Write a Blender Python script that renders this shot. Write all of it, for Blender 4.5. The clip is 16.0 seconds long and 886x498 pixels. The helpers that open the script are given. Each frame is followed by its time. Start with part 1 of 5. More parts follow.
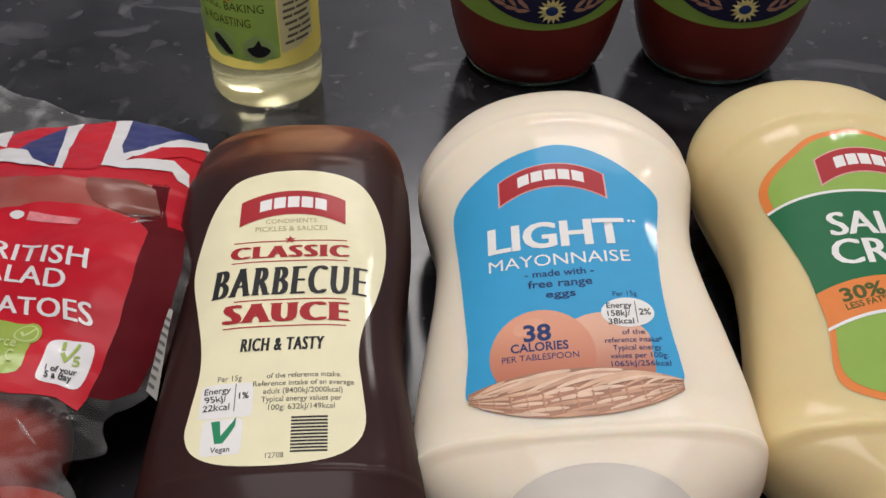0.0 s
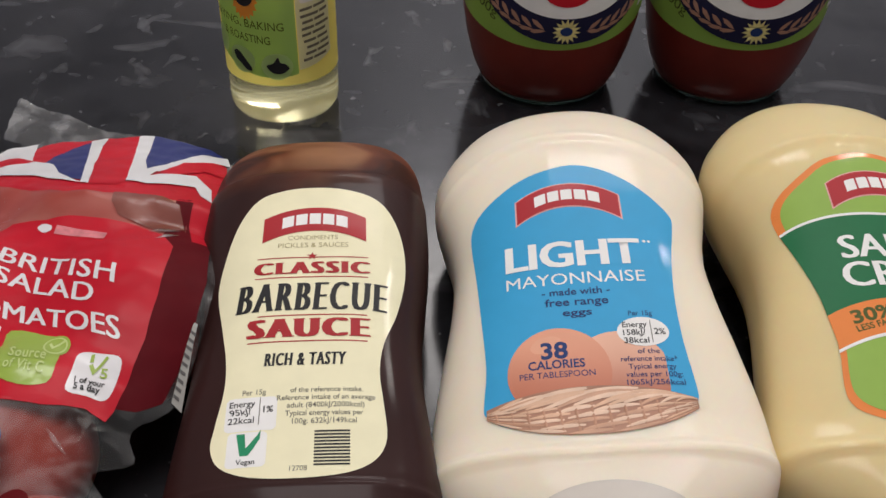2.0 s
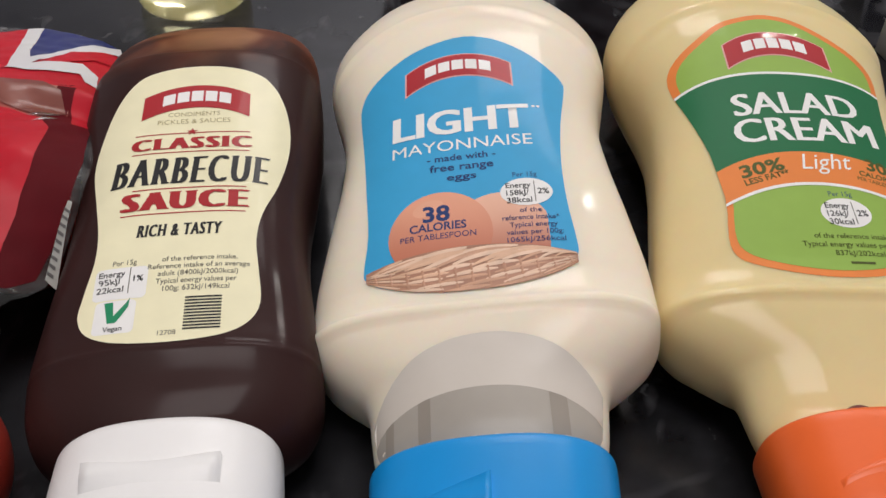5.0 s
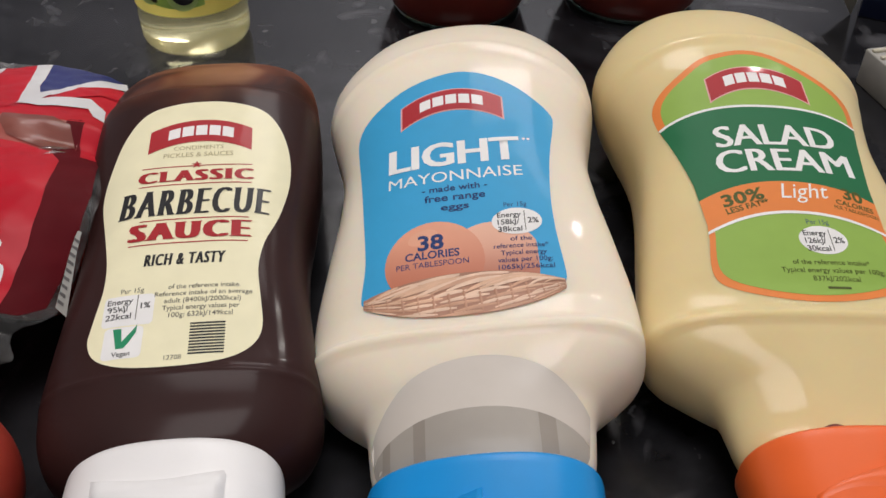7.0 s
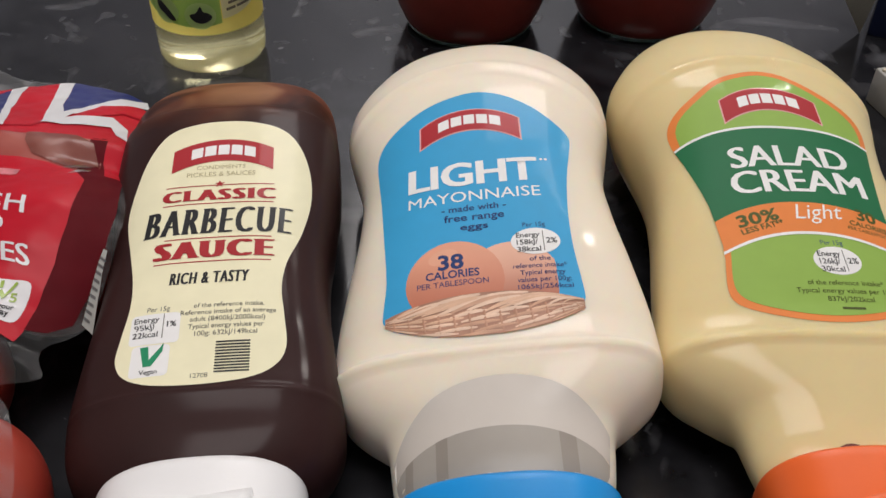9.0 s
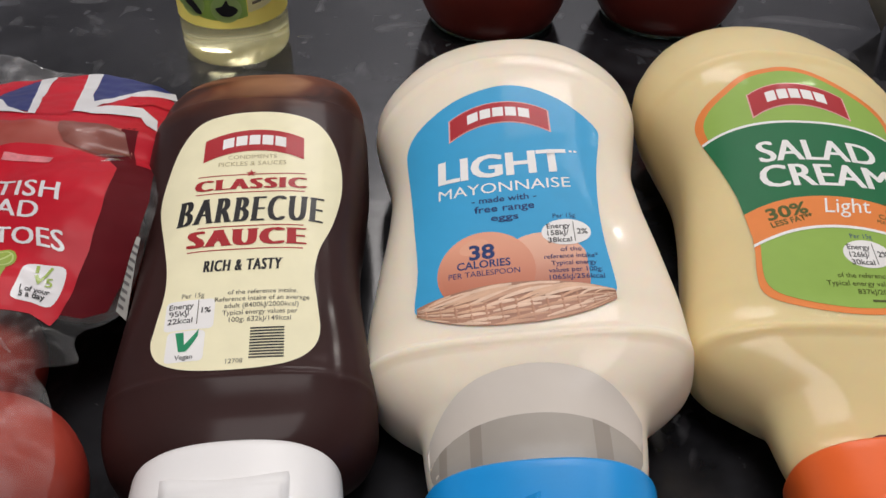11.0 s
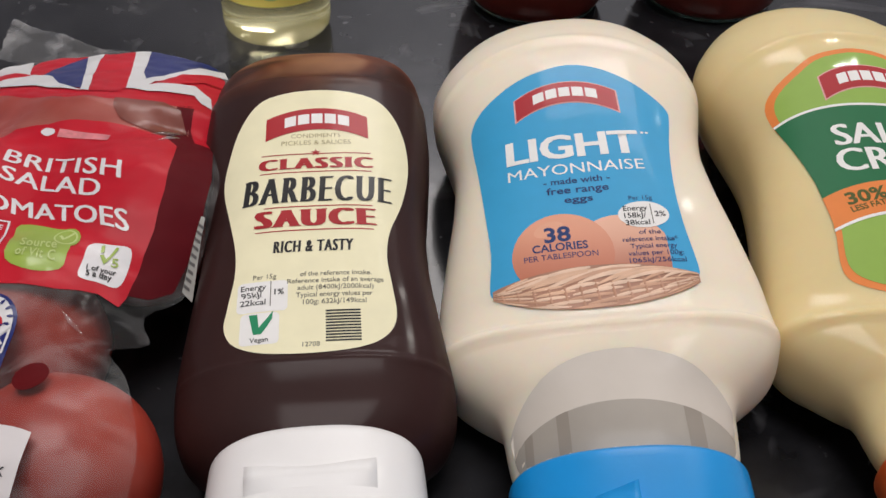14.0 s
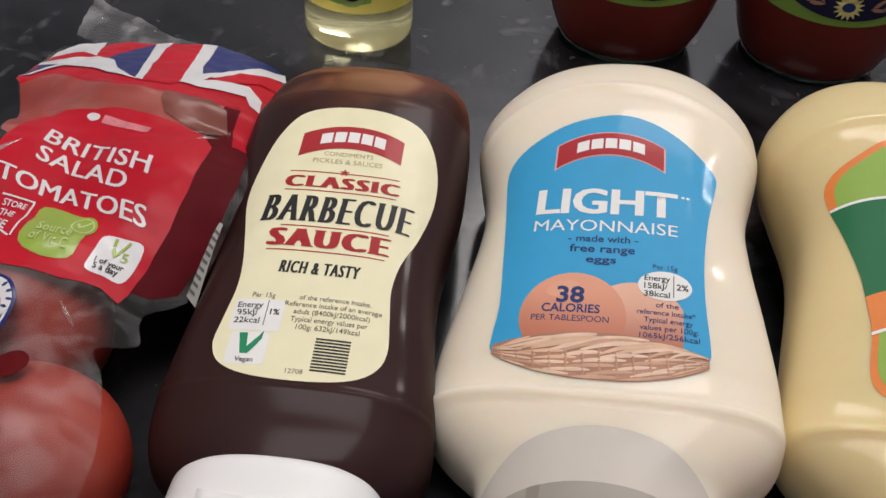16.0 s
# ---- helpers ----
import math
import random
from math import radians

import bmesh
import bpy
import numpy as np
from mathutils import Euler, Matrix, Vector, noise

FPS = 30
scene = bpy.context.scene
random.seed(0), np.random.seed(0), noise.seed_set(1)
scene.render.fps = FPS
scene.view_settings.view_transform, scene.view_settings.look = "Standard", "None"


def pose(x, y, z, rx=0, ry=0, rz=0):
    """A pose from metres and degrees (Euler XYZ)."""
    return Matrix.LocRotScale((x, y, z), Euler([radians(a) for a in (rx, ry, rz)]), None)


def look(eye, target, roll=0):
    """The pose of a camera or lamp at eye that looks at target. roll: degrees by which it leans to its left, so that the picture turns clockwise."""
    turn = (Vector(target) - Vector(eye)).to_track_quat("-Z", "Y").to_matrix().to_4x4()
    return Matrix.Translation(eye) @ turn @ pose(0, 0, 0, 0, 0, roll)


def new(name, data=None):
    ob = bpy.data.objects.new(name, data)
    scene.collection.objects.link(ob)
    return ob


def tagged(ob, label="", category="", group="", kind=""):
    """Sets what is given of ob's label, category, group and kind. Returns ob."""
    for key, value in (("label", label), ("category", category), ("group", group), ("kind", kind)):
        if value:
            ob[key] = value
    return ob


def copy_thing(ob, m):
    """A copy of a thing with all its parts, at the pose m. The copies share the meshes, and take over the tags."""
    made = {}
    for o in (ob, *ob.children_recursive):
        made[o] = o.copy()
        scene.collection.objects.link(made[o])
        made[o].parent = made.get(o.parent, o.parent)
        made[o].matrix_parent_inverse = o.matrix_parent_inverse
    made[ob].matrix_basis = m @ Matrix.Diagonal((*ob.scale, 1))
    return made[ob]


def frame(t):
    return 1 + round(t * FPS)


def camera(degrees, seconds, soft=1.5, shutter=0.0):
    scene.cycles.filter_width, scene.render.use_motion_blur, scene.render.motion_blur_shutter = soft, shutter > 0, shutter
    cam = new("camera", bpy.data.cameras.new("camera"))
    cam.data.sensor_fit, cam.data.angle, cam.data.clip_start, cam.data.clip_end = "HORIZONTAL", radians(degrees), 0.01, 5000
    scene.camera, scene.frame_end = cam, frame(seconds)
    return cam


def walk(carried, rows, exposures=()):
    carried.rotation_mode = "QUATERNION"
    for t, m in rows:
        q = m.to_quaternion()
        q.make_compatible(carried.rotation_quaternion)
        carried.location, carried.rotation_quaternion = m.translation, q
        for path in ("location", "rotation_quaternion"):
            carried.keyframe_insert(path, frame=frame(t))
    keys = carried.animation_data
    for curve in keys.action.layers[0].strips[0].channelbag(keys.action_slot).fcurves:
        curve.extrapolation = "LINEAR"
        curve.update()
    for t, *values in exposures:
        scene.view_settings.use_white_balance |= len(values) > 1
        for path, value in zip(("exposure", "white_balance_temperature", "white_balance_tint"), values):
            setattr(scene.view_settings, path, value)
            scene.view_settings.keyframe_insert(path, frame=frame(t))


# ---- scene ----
EXPOSURES = [(0, 0.08), (16, 0.08)]
cam = camera(50.54, 16.0, soft=1.5)
PATH = [
    (0, (0.00888, -0.00252, 0.22589), (0.0050, 0.7696, -0.4096), 1.33),
    (0.5, (0.00806, -0.00091, 0.22571), (0.0044, 0.7714, -0.4095), 1.29),
    (1, (0.00772, -0.00058, 0.22754), (0.0029, 0.7741, -0.4048), 1.43),
    (1.5, (0.00632, -0.00247, 0.22818), (-0.0004, 0.7739, -0.4021), 1.63),
    (2, (0.00381, -0.00574, 0.23138), (-0.0029, 0.7731, -0.3958), 1.86),
    (2.5, (0.00609, -0.00644, 0.22594), (-0.0025, 0.7660, -0.4091), 1.94),
    (3, (0.00339, -0.00558, 0.20666), (0.0020, 0.7544, -0.4433), 3.07),
    (3.5, (0.00637, -0.00533, 0.19925), (0.0082, 0.7457, -0.4610), 2.99),
    (4, (0.01091, 0.00118, 0.20281), (0.0186, 0.7470, -0.4633), 2.22),
    (4.5, (0.01677, -0.00829, 0.20481), (0.0224, 0.7361, -0.4629), 1.37),
    (5, (0.03258, -0.01580, 0.21108), (0.0472, 0.7253, -0.4602), 0.88),
    (5.2, (0.03285, -0.01755, 0.21318), (0.0556, 0.7189, -0.4480), 0.86),
    (7.3, (0.03380, -0.02505, 0.21994), (0.0454, 0.7269, -0.4240), 0.62),
    (7.5, (0.03380, -0.02604, 0.22099), (0.0408, 0.7336, -0.4294), 0.60),
    (8, (0.03248, -0.02820, 0.22355), (0.0376, 0.7333, -0.4246), 0.44),
    (8.5, (0.03136, -0.02718, 0.22365), (0.0361, 0.7369, -0.4215), 0.36),
    (9, (0.02864, -0.02520, 0.22408), (0.0416, 0.7403, -0.4192), 0.72),
    (9.2, (0.02769, -0.02520, 0.22404), (0.0465, 0.7346, -0.4105), 0.75),
    (11.5, (0.01605, -0.03243, 0.22214), (0.0092, 0.7334, -0.4209), 1.08),
    (12, (0.00635, -0.04175, 0.22242), (-0.0154, 0.7219, -0.4229), 1.16),
    (12.5, (-0.00788, -0.04328, 0.22015), (-0.0304, 0.7220, -0.4231), 1.01),
    (13, (-0.01080, -0.03635, 0.21880), (-0.0157, 0.7270, -0.4272), 0.80),
    (13.5, (-0.00783, -0.02940, 0.21620), (0.0030, 0.7319, -0.4321), 1.05),
    (14, (-0.00129, -0.02446, 0.21560), (0.0097, 0.7350, -0.4349), 1.51),
    (14.5, (0.00363, -0.02286, 0.21679), (-0.0026, 0.7380, -0.4321), 1.50),
    (15, (0.00795, -0.01869, 0.21700), (-0.0121, 0.7469, -0.4260), 1.56),
    (15.5, (0.01262, -0.01530, 0.21657), (-0.0256, 0.7455, -0.4313), 2.89),
    (16, (0.02255, -0.00905, 0.22075), (-0.0727, 0.7405, -0.4343), 4.55),
]
walk(cam, [(t, look(eye, target, roll)) for t, eye, target, roll in PATH], EXPOSURES)

# ---- light ----
U = 0.00085          # one drawing unit, in metres
world = bpy.data.worlds.new("room_air")
world.use_nodes = True
world.node_tree.nodes["Background"].inputs[0].default_value = (1.0, 0.96, 0.92, 1)
world.node_tree.nodes["Background"].inputs[1].default_value = 0.05
scene.world = world


def area_lamp(name, size_x, size_y, watts, colour, m):
    data = bpy.data.lights.new(name, "AREA")
    data.shape, data.size, data.size_y, data.energy, data.color = "RECTANGLE", size_x, size_y, watts, colour
    ob = new(name, data)
    ob.matrix_world = m
    return ob


# both assumed, out of view; the second is added to brighten the far wall
LAMPS = [(0.05, 0.05, 31), (0.3, 2.85, 36)]
for x, y, watts in LAMPS:
    area_lamp("assumed_lamp_light", 1.2, 1.2, watts, (1.0, 0.95, 0.93), look((x, y, 2.36), (x, y + 0.001, 0)))
for k in range(3):
    area_lamp("spot_lamp_light", 0.05, 0.05, 2.8, (1.0, 0.95, 0.88), look((1.42 + 0.16 * k, 2.35 + 0.12 * k, 2.28), (0.2, 0.3, 0)))


# ---- materials ----
def material(name, colour, rough=0.5, metal=0.0, coat=0.0, vary=0.06, scale=60.0, bump=0.0, bump_scale=300.0, second=None, second_scale=18.0,
             second_at=(0.5, 0.6), transmission=0.0, ior=1.45, alpha=1.0, subsurface=0.0, coat_rough=0.05, spec=0.5):
    """A surface with a fine and a coarse variation of colour, gloss and relief."""
    m = bpy.data.materials.new(name)
    m.use_nodes = True
    nodes, links = m.node_tree.nodes, m.node_tree.links
    p = nodes["Principled BSDF"]
    coords = nodes.new("ShaderNodeTexCoord")

    def noise_node(s, detail=4):
        n = nodes.new("ShaderNodeTexNoise")
        n.inputs["Scale"].default_value, n.inputs["Detail"].default_value = s, detail
        links.new(coords.outputs["Object"], n.inputs["Vector"])
        return n

    fine = noise_node(scale)
    ramp = nodes.new("ShaderNodeValToRGB")
    ramp.color_ramp.elements[0].position, ramp.color_ramp.elements[1].position = 0.3, 0.7
    ramp.color_ramp.elements[0].color = (*[max(0, c * (1 - vary)) for c in colour], 1)
    ramp.color_ramp.elements[1].color = (*[min(1, c * (1 + vary)) for c in colour], 1)
    links.new(fine.outputs["Fac"], ramp.inputs["Fac"])
    out = ramp.outputs["Color"]
    if second:
        coarse = noise_node(second_scale, 3)
        mask = nodes.new("ShaderNodeValToRGB")
        mask.color_ramp.elements[0].position, mask.color_ramp.elements[1].position = second_at
        links.new(coarse.outputs["Fac"], mask.inputs["Fac"])
        mix = nodes.new("ShaderNodeMixRGB")
        links.new(mask.outputs["Color"], mix.inputs["Fac"])
        links.new(out, mix.inputs["Color1"])
        mix.inputs["Color2"].default_value = (*second, 1)
        out = mix.outputs["Color"]
    links.new(out, p.inputs["Base Color"])
    gloss = nodes.new("ShaderNodeMapRange")
    gloss.inputs["To Min"].default_value, gloss.inputs["To Max"].default_value = rough * 0.85, min(1, rough * 1.15)
    links.new(fine.outputs["Fac"], gloss.inputs["Value"])
    links.new(gloss.outputs["Result"], p.inputs["Roughness"])
    p.inputs["Metallic"].default_value, p.inputs["Coat Weight"].default_value, p.inputs["Coat Roughness"].default_value = metal, coat, coat_rough
    p.inputs["Transmission Weight"].default_value, p.inputs["IOR"].default_value, p.inputs["Alpha"].default_value = transmission, ior, alpha
    p.inputs["Specular IOR Level"].default_value = spec
    if subsurface:
        p.inputs["Subsurface Weight"].default_value, p.inputs["Subsurface Radius"].default_value = subsurface, (0.006, 0.004, 0.0025)
        p.inputs["Subsurface Scale"].default_value = 1.0
    if bump:
        relief = noise_node(bump_scale, 5)
        b = nodes.new("ShaderNodeBump")
        b.inputs["Strength"].default_value, b.inputs["Distance"].default_value = bump, 0.0006
        links.new(relief.outputs["Fac"], b.inputs["Height"])
        links.new(b.outputs["Normal"], p.inputs["Normal"])
    return m


def film_material(name, tint, haze, rough=0.12, gloss=0.26):
    """Thin clear plastic film: mostly see-through, with a gloss and a little milky haze."""
    m = bpy.data.materials.new(name)
    m.use_nodes = True
    nodes, links = m.node_tree.nodes, m.node_tree.links
    nodes.clear()
    out = nodes.new("ShaderNodeOutputMaterial")
    clear, shine, milk = nodes.new("ShaderNodeBsdfTransparent"), nodes.new("ShaderNodeBsdfGlossy"), nodes.new("ShaderNodeBsdfDiffuse")
    clear.inputs[0].default_value = (*tint, 1)
    milk.inputs[0].default_value = (0.8, 0.8, 0.8, 1)
    shine.inputs["Roughness"].default_value = rough
    coords, crease, bump = nodes.new("ShaderNodeTexCoord"), nodes.new("ShaderNodeTexNoise"), nodes.new("ShaderNodeBump")
    crease.inputs["Scale"].default_value, crease.inputs["Detail"].default_value, crease.inputs["Distortion"].default_value = 55, 3, 1.2
    bump.inputs["Strength"].default_value, bump.inputs["Distance"].default_value = 0.3, 0.003
    links.new(coords.outputs["Object"], crease.inputs["Vector"])
    links.new(crease.outputs["Fac"], bump.inputs["Height"])
    links.new(bump.outputs["Normal"], shine.inputs["Normal"])
    fresnel = nodes.new("ShaderNodeFresnel")
    fresnel.inputs["IOR"].default_value = 1.5
    links.new(bump.outputs["Normal"], fresnel.inputs["Normal"])
    a, b = nodes.new("ShaderNodeMixShader"), nodes.new("ShaderNodeMixShader")
    patches, spread = nodes.new("ShaderNodeTexNoise"), nodes.new("ShaderNodeMapRange")
    patches.inputs["Scale"].default_value, patches.inputs["Detail"].default_value, patches.inputs["Distortion"].default_value = 42, 4, 1.6
    spread.inputs["From Min"].default_value, spread.inputs["From Max"].default_value = 0.46, 0.68
    spread.inputs["To Min"].default_value, spread.inputs["To Max"].default_value = haze * 0.7, haze * 3.6
    links.new(coords.outputs["Object"], patches.inputs["Vector"])
    links.new(patches.outputs["Fac"], spread.inputs["Value"])
    links.new(spread.outputs["Result"], a.inputs[0])
    links.new(clear.outputs[0], a.inputs[1])
    links.new(milk.outputs[0], a.inputs[2])
    weak = nodes.new("ShaderNodeMath")
    weak.operation = "MULTIPLY"
    weak.inputs[1].default_value = gloss
    links.new(fresnel.outputs[0], weak.inputs[0])
    links.new(weak.outputs[0], b.inputs[0])
    links.new(a.outputs[0], b.inputs[1])
    links.new(shine.outputs[0], b.inputs[2])
    links.new(b.outputs[0], out.inputs[0])
    return m


def counter_material():
    """Black stone-effect laminate with grey flecks and a satin gloss."""
    m = material("black_stone_laminate", (0.012, 0.012, 0.014), 0.14, vary=0.5, scale=90, bump=0.03, bump_scale=900, spec=0.40)
    nodes, links = m.node_tree.nodes, m.node_tree.links
    p = nodes["Principled BSDF"]
    old = p.inputs["Base Color"].links[0].from_socket
    coords = nodes.new("ShaderNodeTexCoord")
    for s, lo, hi, colour, stretch in ((17, 0.60, 0.73, (0.10, 0.10, 0.108), (1, 2.0, 1)), (38, 0.60, 0.74, (0.085, 0.085, 0.092), (1.7, 1, 1)),
                                       (9, 0.45, 0.75, (0.04, 0.04, 0.044), (1, 1, 1)), (150, 0.70, 0.74, (0.1, 0.1, 0.105), (1, 1, 1))):
        shift = nodes.new("ShaderNodeMapping")
        shift.inputs["Scale"].default_value, shift.inputs["Rotation"].default_value = stretch, (0, 0, s * 0.1)
        n, ramp, mix = nodes.new("ShaderNodeTexNoise"), nodes.new("ShaderNodeValToRGB"), nodes.new("ShaderNodeMixRGB")
        n.inputs["Scale"].default_value, n.inputs["Detail"].default_value, n.inputs["Distortion"].default_value = s, 3, 0.4
        ramp.color_ramp.elements[0].position, ramp.color_ramp.elements[1].position = lo, hi
        links.new(coords.outputs["Object"], shift.inputs["Vector"])
        links.new(shift.outputs["Vector"], n.inputs["Vector"])
        links.new(n.outputs["Fac"], ramp.inputs["Fac"])
        links.new(ramp.outputs["Color"], mix.inputs["Fac"])
        links.new(old, mix.inputs["Color1"])
        mix.inputs["Color2"].default_value = (*colour, 1)
        old = mix.outputs["Color"]
    links.new(old, p.inputs["Base Color"])
    return m


COUNTER = counter_material()
WALL = material("painted_wall", (0.64, 0.66, 0.72), 0.7, vary=0.04, scale=8, bump=0.1)
CEILING = material("white_ceiling", (0.78, 0.77, 0.75), 0.8, vary=0.03, scale=6)
FLOOR = material("vinyl_floor", (0.25, 0.2, 0.16), 0.5, vary=0.15, scale=12)
CUPBOARD = material("white_cupboard", (0.6, 0.59, 0.57), 0.4, vary=0.03, scale=10)


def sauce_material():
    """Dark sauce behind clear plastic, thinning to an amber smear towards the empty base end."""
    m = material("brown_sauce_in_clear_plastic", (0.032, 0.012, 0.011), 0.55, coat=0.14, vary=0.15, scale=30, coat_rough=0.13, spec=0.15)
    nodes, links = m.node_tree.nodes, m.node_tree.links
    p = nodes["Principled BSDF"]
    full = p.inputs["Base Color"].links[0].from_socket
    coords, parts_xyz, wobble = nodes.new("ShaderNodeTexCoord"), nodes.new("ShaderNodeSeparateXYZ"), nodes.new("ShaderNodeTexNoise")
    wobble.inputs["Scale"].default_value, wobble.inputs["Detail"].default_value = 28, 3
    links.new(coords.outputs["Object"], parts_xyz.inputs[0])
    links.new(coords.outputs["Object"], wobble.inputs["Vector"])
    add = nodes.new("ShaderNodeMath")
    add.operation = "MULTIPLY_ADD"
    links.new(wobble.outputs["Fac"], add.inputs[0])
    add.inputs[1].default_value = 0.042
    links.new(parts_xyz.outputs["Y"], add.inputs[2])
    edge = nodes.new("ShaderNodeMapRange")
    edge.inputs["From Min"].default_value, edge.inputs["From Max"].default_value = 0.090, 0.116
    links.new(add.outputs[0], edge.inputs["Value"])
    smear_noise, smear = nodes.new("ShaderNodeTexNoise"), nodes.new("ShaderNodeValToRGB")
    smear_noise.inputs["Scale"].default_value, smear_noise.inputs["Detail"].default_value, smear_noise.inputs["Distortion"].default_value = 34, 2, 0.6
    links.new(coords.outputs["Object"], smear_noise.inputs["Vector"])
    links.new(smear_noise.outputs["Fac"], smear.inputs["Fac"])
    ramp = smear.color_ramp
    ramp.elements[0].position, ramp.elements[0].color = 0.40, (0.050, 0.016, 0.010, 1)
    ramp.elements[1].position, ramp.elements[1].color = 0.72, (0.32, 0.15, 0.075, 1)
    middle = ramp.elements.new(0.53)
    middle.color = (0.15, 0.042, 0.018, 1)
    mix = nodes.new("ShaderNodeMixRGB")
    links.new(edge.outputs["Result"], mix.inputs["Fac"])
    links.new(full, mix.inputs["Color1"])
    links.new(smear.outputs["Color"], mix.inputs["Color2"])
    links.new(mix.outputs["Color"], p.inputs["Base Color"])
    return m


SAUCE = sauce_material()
MAYO = material("cream_plastic", (0.88, 0.78, 0.63), 0.55, coat=0.34, vary=0.02, scale=25, subsurface=0.55, coat_rough=0.03, spec=0.12)
SALAD = material("pale_yellow_plastic", (0.76, 0.62, 0.33), 0.55, coat=0.34, vary=0.03, scale=25, subsurface=0.55, coat_rough=0.03, spec=0.12)
GREY_NECK = material("milky_neck_plastic", (0.62, 0.565, 0.50), 0.45, coat=0.12, vary=0.05, scale=40, coat_rough=0.12)
GREY_NECK_DEEP = material("darker_neck_plastic", (0.29, 0.255, 0.215), 0.45, coat=0.12, vary=0.10, scale=30, coat_rough=0.08)
GREY_NECK_DARK = material("empty_neck_plastic", (0.37, 0.335, 0.29), 0.45, coat=0.12, vary=0.10, scale=30, coat_rough=0.12)
WHITE_CAP = material("white_cap_plastic", (0.86, 0.85, 0.84), 0.35, vary=0.02, scale=40, bump=0.05, bump_scale=900)
BLUE_CAP = material("blue_cap_plastic", (0.006, 0.28, 0.70), 0.35, vary=0.04, scale=40, bump=0.05, bump_scale=900)
ORANGE_CAP = material("orange_cap_plastic", (0.86, 0.14, 0.025), 0.35, vary=0.04, scale=40, bump=0.05, bump_scale=900)
RED_STAIN = material("dried_sauce_stain", (0.12, 0.02, 0.015), 0.5, vary=0.5, scale=200)


def ink(name, colour, rough=0.5, coat=0.12):
    return material(name, colour, rough, vary=0.03, scale=120, coat=coat, coat_rough=0.06, spec=0.3)


CREAM = ink("cream_paper", (0.88, 0.83, 0.57))
CREAM_WHITE = ink("white_print", (0.86, 0.85, 0.83))
BADGE_RED = ink("deep_red_print", (0.42, 0.022, 0.030))
BADGE_PINK = ink("pink_print", (0.78, 0.42, 0.40))
INK_RED = ink("red_print", (0.40, 0.022, 0.028))
INK_BLACK = ink("black_print", (0.022, 0.022, 0.024))
INK_OLIVE = ink("olive_print", (0.42, 0.36, 0.18))
INK_GREY = ink("grey_print", (0.16, 0.15, 0.12))
INK_NAVY = ink("navy_print", (0.020, 0.045, 0.16))
LABEL_BLUE = ink("sky_blue_print", (0.042, 0.36, 0.66))


def egg_print(name, pale, deep, y_low, y_high):
    """A printed egg: pale on its crown, deeper brown towards the basket."""
    m = material(name, pale, 0.45, vary=0.05, scale=40, coat=0.1)
    nodes, links = m.node_tree.nodes, m.node_tree.links
    p = nodes["Principled BSDF"]
    old = p.inputs["Base Color"].links[0].from_socket
    coords, xyz, span, mix = nodes.new("ShaderNodeTexCoord"), nodes.new("ShaderNodeSeparateXYZ"), nodes.new("ShaderNodeMapRange"), nodes.new("ShaderNodeMixRGB")
    links.new(coords.outputs["Object"], xyz.inputs[0])
    links.new(xyz.outputs["Y"], span.inputs["Value"])
    span.interpolation_type = "SMOOTHSTEP"
    span.inputs["From Min"].default_value, span.inputs["From Max"].default_value = y_low * U, y_high * U
    links.new(span.outputs["Result"], mix.inputs["Fac"])
    mix.inputs["Color1"].default_value = (*deep, 1)
    links.new(old, mix.inputs["Color2"])
    links.new(mix.outputs["Color"], p.inputs["Base Color"])
    return m


EGG = egg_print("brown_egg_print", (0.78, 0.36, 0.23), (0.52, 0.165, 0.095), -54, -24)
EGG_LIGHT = egg_print("light_egg_print", (0.84, 0.48, 0.34), (0.46, 0.15, 0.09), -54, -26)
EGG_SHINE = ink("egg_crown_print", (0.80, 0.40, 0.265))
WICKER_DARK = material("wicker_gap_print", (0.42, 0.215, 0.14), 0.42, vary=0.2, scale=90)
WICKER = [material("wicker_strand_print", c, 0.42, vary=0.14, scale=140) for c in ((0.72, 0.45, 0.30), (0.60, 0.34, 0.22), (0.80, 0.56, 0.41), (0.50, 0.26, 0.165))]
LEAF_GREEN = ink("leaf_green_print", (0.02, 0.26, 0.12))
LIGHT_GREEN = ink("light_green_print", (0.29, 0.46, 0.085))
DARK_GREEN = ink("dark_green_print", (0.012, 0.15, 0.055))
ORANGE_PRINT = ink("orange_print", (0.80, 0.24, 0.055))
OLIVE_INK = ink("dark_olive_print", (0.08, 0.10, 0.02))
TOMATO = material("ripe_tomato_skin", (0.36, 0.036, 0.023), 0.42, coat=0.08, vary=0.12, scale=30, second=(0.46, 0.085, 0.045), second_scale=14, second_at=(0.45, 0.75), subsurface=0.2)
FILM = film_material("clear_film", (0.96, 0.95, 0.95), 0.036, 0.16, 0.16)
# haze raised to stand in for the glints on clear film
FILM_GLINT = film_material("crimped_film", (0.93, 0.93, 0.93), 0.11, 0.08, 1.4)
PRINT_RED = material("red_film_print", (0.52, 0.009, 0.024), 0.42, vary=0.10, scale=35, coat=0.03, spec=0.22, bump=0.35, bump_scale=60, coat_rough=0.2)
# red print without white backing, darkened further for the shade on its side
PRINT_RED_SHADED = material("unbacked_shaded_red_print", (0.10, 0.004, 0.008), 0.6, vary=0.2, scale=35, coat=0.0, spec=0.1, bump=0.35, bump_scale=60)
PRINT_WHITE = material("white_film_print", (0.74, 0.73, 0.74), 0.35, vary=0.05, scale=35, coat=0.15, bump=0.35, bump_scale=60)
